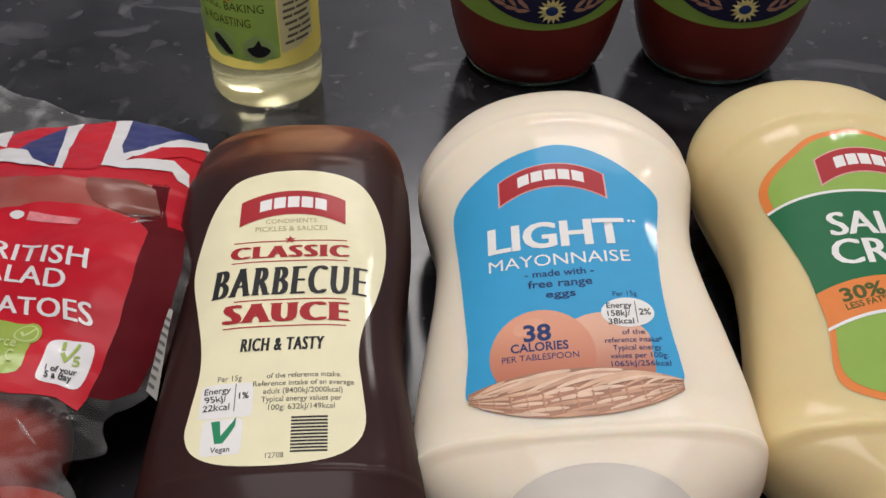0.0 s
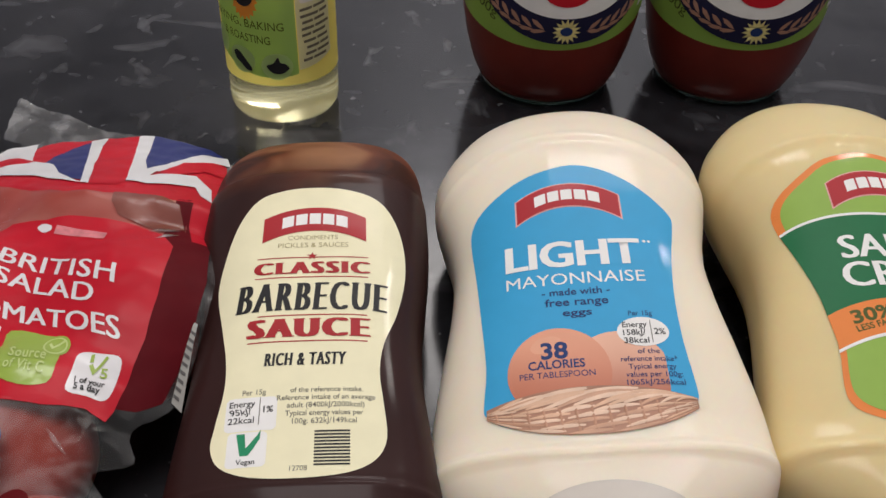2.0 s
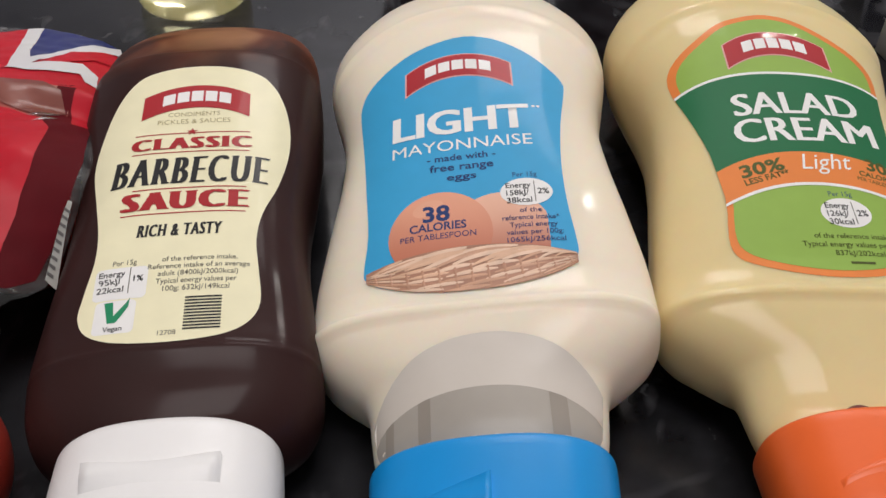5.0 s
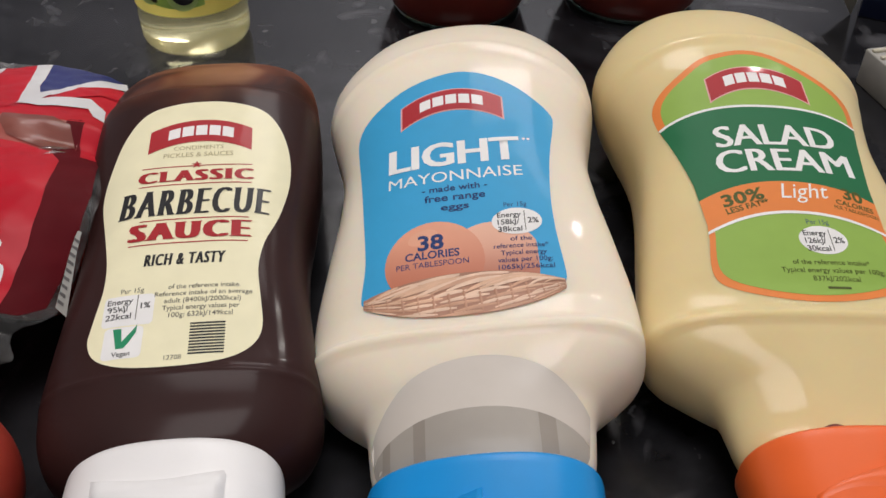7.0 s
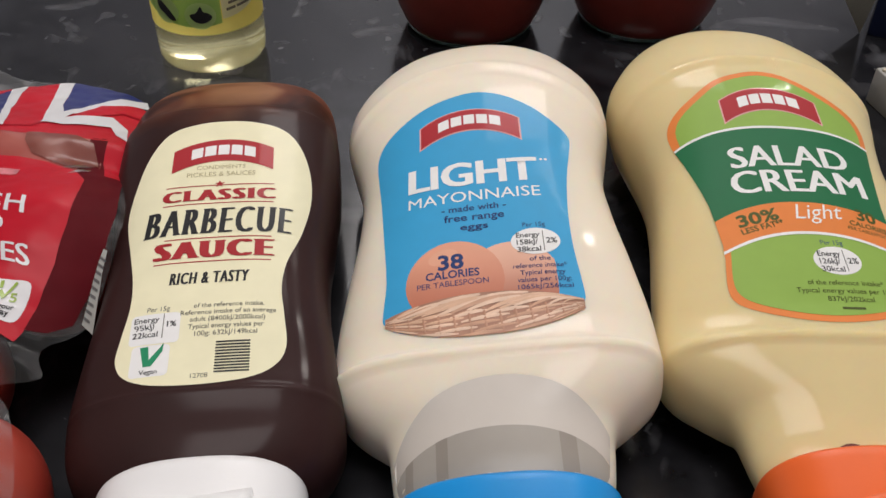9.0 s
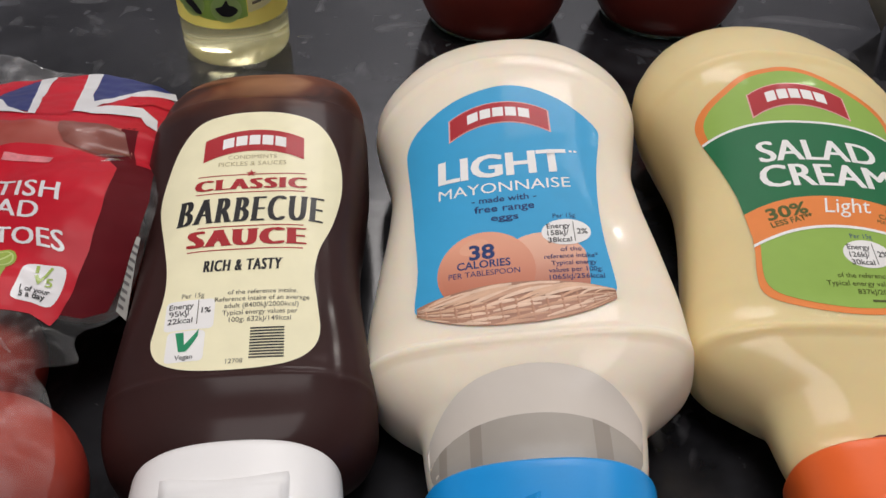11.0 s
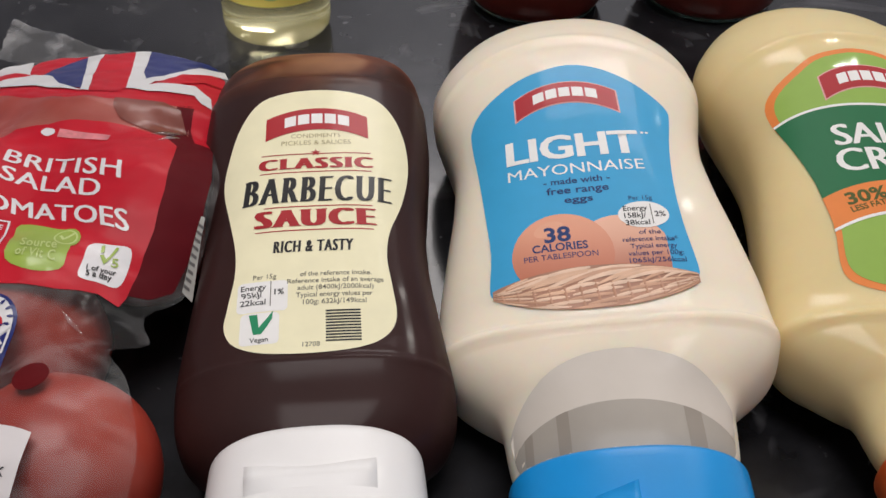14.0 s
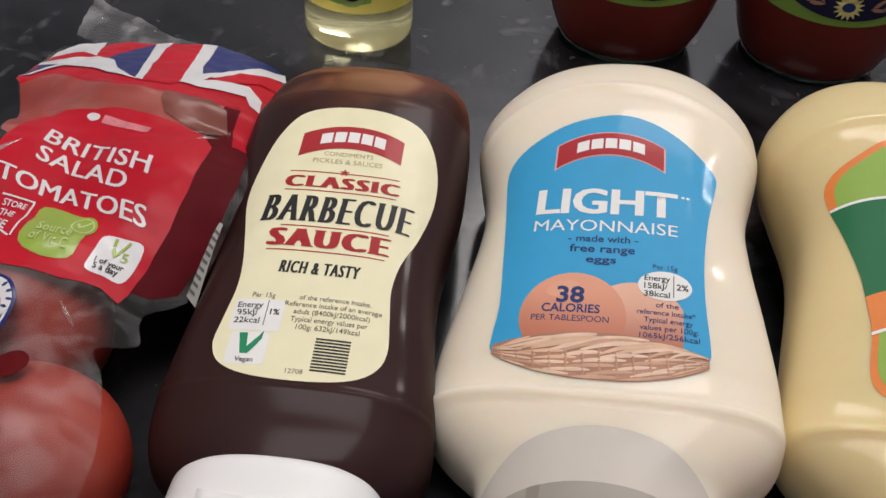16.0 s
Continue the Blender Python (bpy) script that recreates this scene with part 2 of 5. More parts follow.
PRINT_BLUE = material("blue_film_print", (0.013, 0.022, 0.15), 0.32, vary=0.1, scale=35, coat=0.15, bump=0.35, bump_scale=60)
PRINT_LIME = material("lime_film_print", (0.30, 0.42, 0.06), 0.35, vary=0.06, scale=35, coat=0.3, bump=0.3, bump_scale=60)
LIME_PALE = material("pale_lime_film_print", (0.52, 0.62, 0.24), 0.38, vary=0.05, scale=35, coat=0.2, bump=0.3, bump_scale=60)
MARK_PINK = material("faded_pink_film_print", (0.66, 0.22, 0.24), 0.4, vary=0.25, scale=300, coat=0.1, bump=0.35, bump_scale=60)
CODE_GREY = material("grey_film_print", (0.13, 0.12, 0.12), 0.4, vary=0.1)
VENT = material("tomato_through_vent_hole", (0.10, 0.002, 0.004), 0.6, vary=0.1, spec=0.15)
# opaque: tomato skin and the film's haze over it, both painted as colour
WINDOW = material("painted_tomato_under_haze", (0.36, 0.060, 0.045), 0.35, vary=0.2, scale=30, coat=0.25, bump=0.5, bump_scale=45, second=(0.50, 0.20, 0.16), second_scale=22, second_at=(0.48, 0.70))
# darker copy of the window colour, with the shade between tomatoes in it
WINDOW_SHADED = material("painted_gap_shade", (0.20, 0.045, 0.03), 0.35, vary=0.25, scale=30, coat=0.15, bump=0.5, bump_scale=45, second=(0.34, 0.14, 0.11), second_scale=30, second_at=(0.52, 0.66))
PAPER = material("white_sticker_paper", (0.74, 0.70, 0.70), 0.55, vary=0.03, scale=60, bump=0.15, bump_scale=80)
JAR_SAUCE = material("tomato_sauce_behind_glass", (0.21, 0.022, 0.013), 0.5, coat=0.6, vary=0.15, scale=35, coat_rough=0.03)
JAR_GLASS = material("jar_glass", (0.22, 0.38, 0.36), 0.1, transmission=0.8, ior=1.5, vary=0)
JAR_LID = material("dark_green_jar_lid", (0.02, 0.09, 0.04), 0.3, metal=0.4)
OIL = material("sunflower_oil", (1.0, 0.95, 0.58), 0.10, transmission=0.86, ior=1.47, vary=0)


def thin_label(name, colour):
    """Printed plastic label, thin enough for light from behind to glow through."""
    m = ink(name, colour)
    nodes, links = m.node_tree.nodes, m.node_tree.links
    glow, mix = nodes.new("ShaderNodeBsdfTranslucent"), nodes.new("ShaderNodeMixShader")
    glow.inputs["Color"].default_value = (*colour, 1)
    mix.inputs[0].default_value = 0.45
    links.new(nodes["Principled BSDF"].outputs[0], mix.inputs[1])
    links.new(glow.outputs[0], mix.inputs[2])
    links.new(mix.outputs[0], nodes["Material Output"].inputs["Surface"])
    return m


# label colours brightened to put in light from behind
OIL_YELLOW = thin_label("yellow_label_print", (0.95, 0.83, 0.26))
OIL_GREEN = thin_label("green_label_print", (0.38, 0.60, 0.21))
OIL_IVORY = thin_label("ivory_label_print", (0.82, 0.82, 0.64))
OIL_MARK = thin_label("pale_green_label_print", (0.55, 0.70, 0.33))
OIL_CAP = material("yellow_cap", (0.8, 0.55, 0.02), 0.35)
PETAL = ink("petal_orange_print", (0.80, 0.30, 0.04))
JAR_NAVY = ink("midnight_print", (0.014, 0.014, 0.05))
TAN = ink("tan_leaf_print", (0.45, 0.24, 0.17))
YELLOW_PRINT = ink("sun_yellow_print", (0.78, 0.68, 0.28))
NAVY_CARD = material("navy_carton", (0.010, 0.016, 0.05), 0.4, vary=0.1, scale=40)
IVORY_CARD = material("ivory_carton_print", (0.62, 0.58, 0.46), 0.5, vary=0.05, scale=40)
GREY_CARD = material("grey_card", (0.42, 0.41, 0.38), 0.6, vary=0.08, scale=60)


# ---- mesh helpers ----
def mesh_of(name, verts, faces, mat, smooth=True):
    me = bpy.data.meshes.new(name)
    me.from_pydata([tuple(v) for v in verts], [], [tuple(f) for f in faces])
    me.materials.append(mat)
    me.validate()
    if smooth:
        me.polygons.foreach_set("use_smooth", [True] * len(me.polygons))
    me.update()
    return me


def part_mesh(name, me, parent, label=""):
    ob = new(name, me)
    ob.parent = parent
    return tagged(ob, label)


def part(name, bm, mat, parent, label=""):
    """Links a bmesh as one mesh object under a thing or a part."""
    me = bpy.data.meshes.new(name)
    bm.to_mesh(me)
    bm.free()
    me.materials.append(mat)
    me.polygons.foreach_set("use_smooth", [True] * len(me.polygons))
    return part_mesh(name, me, parent, label)


def box_bm(sx, sy, sz, cx, cy, cz, bevel=0.0, turn=0.0):
    bm = bmesh.new()
    bmesh.ops.create_cube(bm, size=1)
    bmesh.ops.scale(bm, vec=(sx, sy, sz), verts=bm.verts)
    if bevel:
        bmesh.ops.bevel(bm, geom=bm.edges[:], offset=bevel, segments=2, affect="EDGES", profile=0.5)
    bmesh.ops.rotate(bm, cent=(0, 0, 0), matrix=Matrix.Rotation(radians(turn), 3, "Z"), verts=bm.verts)
    bmesh.ops.translate(bm, vec=(cx, cy, cz), verts=bm.verts)
    return bm


def smooth_curve(rows, steps):
    """Monotone cubic curves through the rows, whose first column is the parameter."""
    rows = np.array(rows, float)
    x, y = rows[:, 0], rows[:, 1:]
    h, d = np.diff(x)[:, None], np.diff(y, axis=0) / np.diff(x)[:, None]
    m = np.zeros_like(y)
    same = d[:-1] * d[1:] > 0
    w1, w2 = 2 * h[1:] + h[:-1], h[1:] + 2 * h[:-1]
    safe = np.where(same, 1.0, 0.0)
    m[1:-1] = safe * (w1 + w2) / (w1 / np.where(same, d[:-1], 1) + w2 / np.where(same, d[1:], 1))
    m[0], m[-1] = d[0], d[-1]
    at = np.asarray(steps, float)
    i = np.clip(np.searchsorted(x, at, side="right") - 1, 0, len(x) - 2)
    t = ((at - x[i]) / (x[i + 1] - x[i]))[:, None]
    return ((1 + 2 * t) * (1 - t) ** 2 * y[i] + t * (1 - t) ** 2 * h[i] * m[i] + t * t * (3 - 2 * t) * y[i + 1] + t * t * (t - 1) * h[i] * m[i + 1])


def split(verts, tris, longest):
    """Halves the edges that are longer than the given length, again and again."""
    verts, tris = [tuple(v[:2]) for v in verts], [tuple(t) for t in tris]
    for _ in range(12):
        mid, out = {}, []

        def middle(a, b):
            key = (min(a, b), max(a, b))
            if key not in mid:
                mid[key] = None
                if math.dist(verts[a], verts[b]) > longest:
                    mid[key] = len(verts)
                    verts.append(((verts[a][0] + verts[b][0]) / 2, (verts[a][1] + verts[b][1]) / 2))
            return mid[key]

        for a, b, c in tris:
            ab, bc, ca = middle(a, b), middle(b, c), middle(c, a)
            many = sum(m is not None for m in (ab, bc, ca))
            if many == 0:
                out.append((a, b, c))
            elif many == 3:
                out += [(a, ab, ca), (ab, b, bc), (ca, bc, c), (ab, bc, ca)]
            else:
                for _turn in range(3):
                    if ab is not None and (many == 1 or (bc is not None)):
                        break
                    a, b, c, ab, bc, ca = b, c, a, bc, ca, ab
                if many == 1:
                    out += [(a, ab, c), (ab, b, c)]
                else:
                    out.append((ab, b, bc))
                    out += [(a, ab, bc), (a, bc, c)] if math.dist(verts[a], verts[bc]) < math.dist(verts[ab], verts[c]) else [(a, ab, c), (ab, bc, c)]
        tris = out
        if all(m is None for m in mid.values()):
            break
    return verts, tris


def outline_tris(points):
    from mathutils.geometry import tessellate_polygon
    tris = tessellate_polygon([[Vector((x, y, 0)) for x, y in points]])
    out = []
    for a, b, c in tris:
        s = (points[b][0] - points[a][0]) * (points[c][1] - points[a][1]) - (points[b][1] - points[a][1]) * (points[c][0] - points[a][0])
        out.append((a, b, c) if s > 0 else (a, c, b))
    return out


def rounded(points, steps=6):
    """A closed smooth outline through the points."""
    out, n = [], len(points)
    for i in range(n):
        p0, p1, p2, p3 = (points[(i + k) % n] for k in (-1, 0, 1, 2))
        for s in range(steps):
            t = s / steps
            out.append(tuple(0.5 * (2 * b + (c - a) * t + (2 * a - 5 * b + 4 * c - d) * t * t + (3 * b - a - 3 * c + d) * t ** 3) for a, b, c, d in zip(p0, p1, p2, p3)))
    return out


def round_box(x0, y0, x1, y1, r, steps=5):
    out = []
    for cx, cy, a0 in ((x1 - r, y1 - r, 0), (x0 + r, y1 - r, 90), (x0 + r, y0 + r, 180), (x1 - r, y0 + r, 270)):
        out += [(cx + r * math.cos(radians(a0 + 90 * k / steps)), cy + r * math.sin(radians(a0 + 90 * k / steps))) for k in range(steps + 1)]
    return out


def oval(cx, cy, rx, ry, n=36, turn=0.0):
    c, s = math.cos(radians(turn)), math.sin(radians(turn))
    pts = [(rx * math.cos(2 * math.pi * k / n), ry * math.sin(2 * math.pi * k / n)) for k in range(n)]
    return [(cx + x * c - y * s, cy + x * s + y * c) for x, y in pts]


def leaf(cx, cy, long, half, turn):
    """A slim pointed leaf."""
    c, s = math.cos(radians(turn)), math.sin(radians(turn))
    pts = [(-long, 0), (-0.4 * long, -half), (0.4 * long, -0.8 * half), (long, 0), (0.4 * long, 0.8 * half), (-0.4 * long, half)]
    return [(cx + x * c - y * s, cy + x * s + y * c) for x, y in pts]


def star(cx, cy, r, n=5, inner=0.4):
    return [(cx + (r if k % 2 == 0 else r * inner) * math.sin(math.pi * k / n), cy + (r if k % 2 == 0 else r * inner) * math.cos(math.pi * k / n)) for k in range(2 * n)]


def printed(name, points, lift, mat, parent, surface, fine=2.5, label=""):
    """A flat outline, laid on a surface and raised by lift."""
    verts, tris = split(points, outline_tris(points), fine)
    return part_mesh(name, mesh_of(name, [surface(x, y, lift) for x, y in verts], tris, mat), parent, label)


def lettering(text, left, right, top, lift, mat, parent, surface, bold=0.0, slant=0.0, arch=0.0, name="lettering", serif=0.0, stress=0.0, space=1.0):
    """Words that run from the point left to the point right, as tall as the point top stands over left."""
    data = bpy.data.curves.new("words", "FONT")
    data.body, data.size, data.offset, data.resolution_u, data.space_character = text, 1.0, bold, 3, space
    ob = bpy.data.objects.new("words", data)
    scene.collection.objects.link(ob)
    me = bpy.data.meshes.new_from_object(ob)
    bpy.data.objects.remove(ob)
    pts = [v.co.to_2d() for v in me.vertices]
    faces = [tuple(p.vertices) for p in me.polygons]
    if serif:
        for level, up in ((0.0, 1), (0.70, -1)):
            spans = sorted((min(pts[i].x, pts[j].x), max(pts[i].x, pts[j].x), (pts[i].y + pts[j].y) / 2) for i, j in (e.vertices for e in me.edges)
                           if abs(pts[i].y - level) < 0.05 and abs(pts[i].y - pts[j].y) < 0.004 and abs(pts[i].x - pts[j].x) > 0.02)
            for a, b, foot in spans:
                base = len(pts)
                pts += [Vector((a - serif, foot)), Vector((b + serif, foot)), Vector((b + serif, foot + up * 0.036)), Vector((a - serif, foot + up * 0.036))]
                faces.append((base, base + 1, base + 2, base + 3))
    bpy.data.meshes.remove(me)
    x0, x1 = min(p.x for p in pts), max(p.x for p in pts)
    cap = 0.70
    ax, ay, bx, by = right[0] - left[0], right[1] - left[1], top[0] - left[0], top[1] - left[1]
    solid, skin = [], []
    copies = math.ceil(2 * stress / 0.034) if stress else 0
    for shift, extra in [(stress * (2 * k / copies - 1), 0.012 * k) for k in range(copies + 1)] if copies else [(0.0, 0.0)]:
        verts = []
        for p in pts:
            s, t = (p.x + shift + slant * p.y - x0) / (x1 - x0), p.y / cap
            t += arch * (1 - (2 * s - 1) ** 2)
            verts.append((left[0] + s * ax + t * bx, left[1] + s * ay + t * by))
        tris = []
        for f in faces:
            tris += [(f[0], f[k], f[k + 1]) for k in range(1, len(f) - 1)]
        tris = [t if (verts[t[1]][0] - verts[t[0]][0]) * (verts[t[2]][1] - verts[t[0]][1]) - (verts[t[1]][1] - verts[t[0]][1]) * (verts[t[2]][0] - verts[t[0]][0]) > 0
                else (t[0], t[2], t[1]) for t in tris]
        verts, tris = split(verts, tris, 3.0)
        base = len(solid)
        solid += [surface(x, y, lift + extra) for x, y in verts]
        skin += [(a + base, b + base, c + base) for a, b, c in tris]
    return part_mesh(name, mesh_of(name, solid, skin, mat), parent)


def bar(x0, y0, x1, y1, h, lift, mat, parent, surface, name="printed_bar"):
    """A straight printed stroke from one point to another, h tall."""
    n = 8
    low = [(x0 + (x1 - x0) * k / n, y0 + (y1 - y0) * k / n) for k in range(n + 1)]
    verts = [surface(x, y, lift) for x, y in low] + [surface(x, y + h, lift) for x, y in low]
    return part_mesh(name, mesh_of(name, verts, [(k, k + 1, n + 2 + k, n + 1 + k) for k in range(n)], mat), parent)


def curved_band(f_low, f_high, x0, x1, lift, mat, parent, surface, name, n=24, rows=3):
    verts, faces = [], []
    for k in range(n + 1):
        x = x0 + (x1 - x0) * k / n
        for r in range(rows + 1):
            verts.append(surface(x, f_low(x) + (f_high(x) - f_low(x)) * r / rows, lift))
    for k in range(n):
        for r in range(rows):
            a = k * (rows + 1) + r
            faces.append((a, a + rows + 1, a + rows + 2, a + 1))
    return part_mesh(name, mesh_of(name, verts, faces, mat), parent)


def loft(rows, steps, around=72):
    """A closed body from cross-sections: along, half width, top, bottom, centre, squareness."""
    secs = smooth_curve(rows, steps)
    verts, faces = [], []
    for v, (a, top, bottom, cx, n) in zip(steps, secs):
        zc, b = (top + bottom) / 2, (top - bottom) / 2
        for k in range(around):
            c, s = math.cos(2 * math.pi * k / around), math.sin(2 * math.pi * k / around)
            verts.append(((cx + a * math.copysign(abs(c) ** (2 / n), c)) * U, v * U, (zc + b * math.copysign(abs(s) ** (2 / n), s)) * U))
    for i in range(len(steps) - 1):
        for k in range(around):
            j = (k + 1) % around
            faces.append((i * around + k, i * around + j, (i + 1) * around + j, (i + 1) * around + k)[::-1])
    faces.append(tuple(range(around)))
    faces.append(tuple(range((len(steps) - 1) * around, len(steps) * around))[::-1])
    return verts, faces


def face_of(rows):
    """The upper side of a lofted body, as a surface to print on."""
    at = np.linspace(rows[0][0], rows[-1][0], 400)
    table = smooth_curve(rows, at)

    def surface(u, v, lift=0.0):
        a, top, bottom, cx, n = (np.interp(v, at, table[:, k]) for k in range(5))
        zc, b = (top + bottom) / 2, (top - bottom) / 2
        x = min(abs((u - cx) / a), 0.999)
        return (u * U, v * U, (zc + b * (1 - x ** n) ** (1 / n) + lift) * U)

    return surface


def lathe(profile, around=64, x=0.0, y=0.0):
    verts, faces = [], []
    for r, z in profile:
        for k in range(around):
            verts.append(((x + r * math.cos(2 * math.pi * k / around)) * U, (y + r * math.sin(2 * math.pi * k / around)) * U, z * U))
    for i in range(len(profile) - 1):
        for k in range(around):
            j = (k + 1) % around
            faces.append((i * around + k, i * around + j, (i + 1) * around + j, (i + 1) * around + k))
    faces.append(tuple(range(around))[::-1])
    faces.append(tuple(range((len(profile) - 1) * around, len(profile) * around)))
    return verts, faces


def thing(name, x, y, z=0.0, turn=0.0, roll=0.0):
    ob = new(name)
    ob.empty_display_size = 0.02
    ob.matrix_basis = Matrix.Translation((x * U, y * U, z * U)) @ Matrix.Rotation(radians(turn), 4, "Z") @ Matrix.Rotation(radians(roll), 4, "Y")
    return ob


# ---- the kitchen ----
def setting(name, bm, mat, label):
    me = bpy.data.meshes.new(name)
    bm.to_mesh(me)
    bm.free()
    me.materials.append(mat)
    return tagged(new(name, me), label, name.split("_")[0], kind="structure")


worktop = setting("worktop", box_bm(2.6, 0.72, 0.04, 0.1, 0.30, -0.02, bevel=0.004), COUNTER, "black stone-effect laminate kitchen worktop with grey flecks")
setting("base_units", box_bm(2.6, 0.62, 0.86, 0.1, 0.33, -0.472), CUPBOARD, "plain pale kitchen base units under the worktop")
setting("wall_north", box_bm(5.0, 0.1, 3.4, 0.0, 3.45, 0.8), WALL, "plain pale painted kitchen wall")
setting("wall_south", box_bm(5.0, 0.1, 3.4, 0.0, -2.3, 0.8), WALL, "plain pale painted kitchen wall")
setting("wall_west", box_bm(0.1, 5.85, 3.4, -2.45, 0.575, 0.8), WALL, "plain pale painted kitchen wall")
setting("wall_east", box_bm(0.1, 5.85, 3.4, 2.45, 0.575, 0.8), WALL, "plain pale painted kitchen wall")
setting("floor", box_bm(5.0, 5.85, 0.08, 0.0, 0.575, -0.944), FLOOR, "plain brown vinyl kitchen floor")
setting("ceiling", box_bm(5.0, 5.85, 0.08, 0.0, 0.575, 2.45), CEILING, "plain white ceiling")


# ---- brown sauce bottle ----
def sauce_badge(parent, surface, cx, low, half, tall, rise, lift, border=None):
    """A red arched badge with a plain pale stroke for the maker's name."""
    arch = lambda base: (lambda x: base + rise * (1 - ((x - cx) / half) ** 2))  # noqa: E731
    if border:
        curved_band(arch(low - 0.6), arch(low + tall + 0.6), cx - half - 0.6, cx + half + 0.6, lift, border, parent, surface, "badge_border")
    badge = curved_band(arch(low), arch(low + tall), cx - half, cx + half, lift + 0.08, BADGE_RED, parent, surface, "badge")
    tagged(badge, "deep red arched maker's badge")
    inner = half * 0.66
    for k in range(5):
        x0 = cx - inner + 2 * inner * (k + 0.08) / 5
        x1 = x0 + 2 * inner * 0.84 / 5
        curved_band(arch(low + tall * 0.28), arch(low + tall * 0.74), x0, x1, lift + 0.16, CREAM_WHITE, parent, surface, "badge_mark", 4, 1)


def brown_sauce_bottle():
    ob = thing("brown_sauce_bottle", -41, 210.3, 0, turn=5.6)
    rows = [(-76, 24, 38, 8, -0.2, 2.2), (-73, 33, 41, 5, -0.2, 2.3), (-66, 40, 44, 2, -0.2, 2.5), (-56, 43.0, 46.2, 1, -0.2, 2.7), (-51, 43.2, 47.6, 1, -0.3, 2.8), (-49.4, 43.2, 48.2, 1, -0.3, 2.9), (-47.8, 43.2, 47.5, 1, -0.4, 2.95), (-44, 43.0, 47.6, 1, -0.5, 3.1),
            (-20, 41.0, 50.4, 1, -0.8, 3.2), (0, 39.6, 52.4, 1, -0.8, 3.2), (15, 39.4, 54.0, 1, -0.5, 3.2), (45, 42.0, 57.0, 1, 0, 3.2), (70, 44.4, 59.5, 1, 0, 3.2),
            (84, 44.6, 60.8, 1, 0, 3.1), (89, 44.6, 61.5, 1, 0, 3.0), (91, 44.6, 61.4, 1, 0, 2.95), (93.5, 44.4, 60.2, 1, 0, 2.9), (112, 43.6, 56.0, 2, 0, 2.8), (127, 42, 50.5, 4, 0, 2.7), (137, 38, 46, 8, 0, 2.6), (140.5, 33, 43, 11, 0, 2.5), (142.5, 27, 39, 15, 0, 2.5)]
    steps = list(np.linspace(-76, 142.5, 200))
    surface = face_of(rows)
    verts, faces = loft(rows, steps, 80)
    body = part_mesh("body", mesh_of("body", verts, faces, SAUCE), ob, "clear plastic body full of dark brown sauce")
    cap_rows = [(-112, 28.8, 41, 5, -0.3, 2.3), (-111.2, 30.3, 43, 3.6, -0.3, 2.35), (-109.5, 31.3, 44.2, 2.8, -0.3, 2.4), (-90, 31.5, 44.6, 2.4, -0.3, 2.4), (-74, 31.1, 44.2, 2.8, -0.3, 2.4),
                (-71, 30.3, 43, 3.8, -0.3, 2.35), (-69.5, 27.9, 40, 6.5, -0.3, 2.3)]
    cv, cf = loft(cap_rows, [-112, -111.6, -111.2, -110.4, -109.5, -105, -98, -90, -82, -76, -74, -72.4, -71, -70.2, -69.5], 80)
    cap = part_mesh("cap", mesh_of("cap", cv, cf, WHITE_CAP), ob, "white plastic flip-top cap")
    cap_top = face_of(cap_rows)
    verts, faces = [], []
    for k in range(13):
        x = -18.5 + 35.5 * k / 12
        dip = 1.6 * math.sin(math.pi * k / 12)
        for v, lift in ((-84.5 - dip, -0.2), (-85 - dip, 3.0 - 1.9 * math.sin(math.pi * k / 12)), (-89.5, 2.0 - 1.4 * math.sin(math.pi * k / 12)), (-93, -0.2)):
            verts.append(cap_top(x, v, lift))
    for k in range(12):
        faces += [(4 * k + r, 4 * k + r + 1, 4 * k + r + 5, 4 * k + r + 4)[::-1] for r in range(3)]
    faces += [(0, 1, 2, 3), (51, 50, 49, 48)]
    part_mesh("thumb_lip", mesh_of("thumb_lip", verts, faces, WHITE_CAP, True), cap)
    edge = [(0.5, 81), (-11, 79.6), (-21, 74.8), (-27.5, 62), (-31, 45), (-32, 30), (-28.6, 12), (-26, -2), (-25.4, -14), (-27, -27), (-27.6, -35), (-24, -42), (-15, -46.2), (0, -47.2), (14, -45.6), (22, -41),
            (25.6, -33), (24.8, -20), (23.8, -8), (25.4, 4), (30, 18), (33.6, 36), (33.6, 52), (30, 66), (23.5, 75.2), (12, 79.8)]
    label = printed("label", rounded(edge, 4), 0.12, CREAM, ob, surface, 2.5, "cream paper label with red and black lettering")
    put = dict(parent=label, surface=surface)
    sauce_badge(label, surface, 1, 51, 18.9, 12.6, 5.6, 0.2)
    lettering("CONDIMENTS", (-8.6, 52.0), (9.6, 52.0), (-8.6, 54.2), 0.22, INK_OLIVE, **put)
    lettering("PICKLES & SAUCES", (-12, 48.0), (13.4, 48.0), (-12, 50.4), 0.22, INK_OLIVE, **put)
    for v, x0, x1 in ((42.6, -19, 20.4), (32.9, -19.2, 20.4), (15.2, -17, 20), (3.9, -19.6, 20)):
        bar(x0, v, x1, v, 0.5, 0.22, INK_RED, name="rule", **put)
    printed("star", star(0.5, 43.4, 2.0), 0.3, INK_RED, label, surface)
    lettering("CLASSIC", (-19, 34.8), (20.3, 34.8), (-19, 40.7), 0.26, INK_RED, bold=-0.012, serif=0.03, stress=0.10, space=1.28, **put)
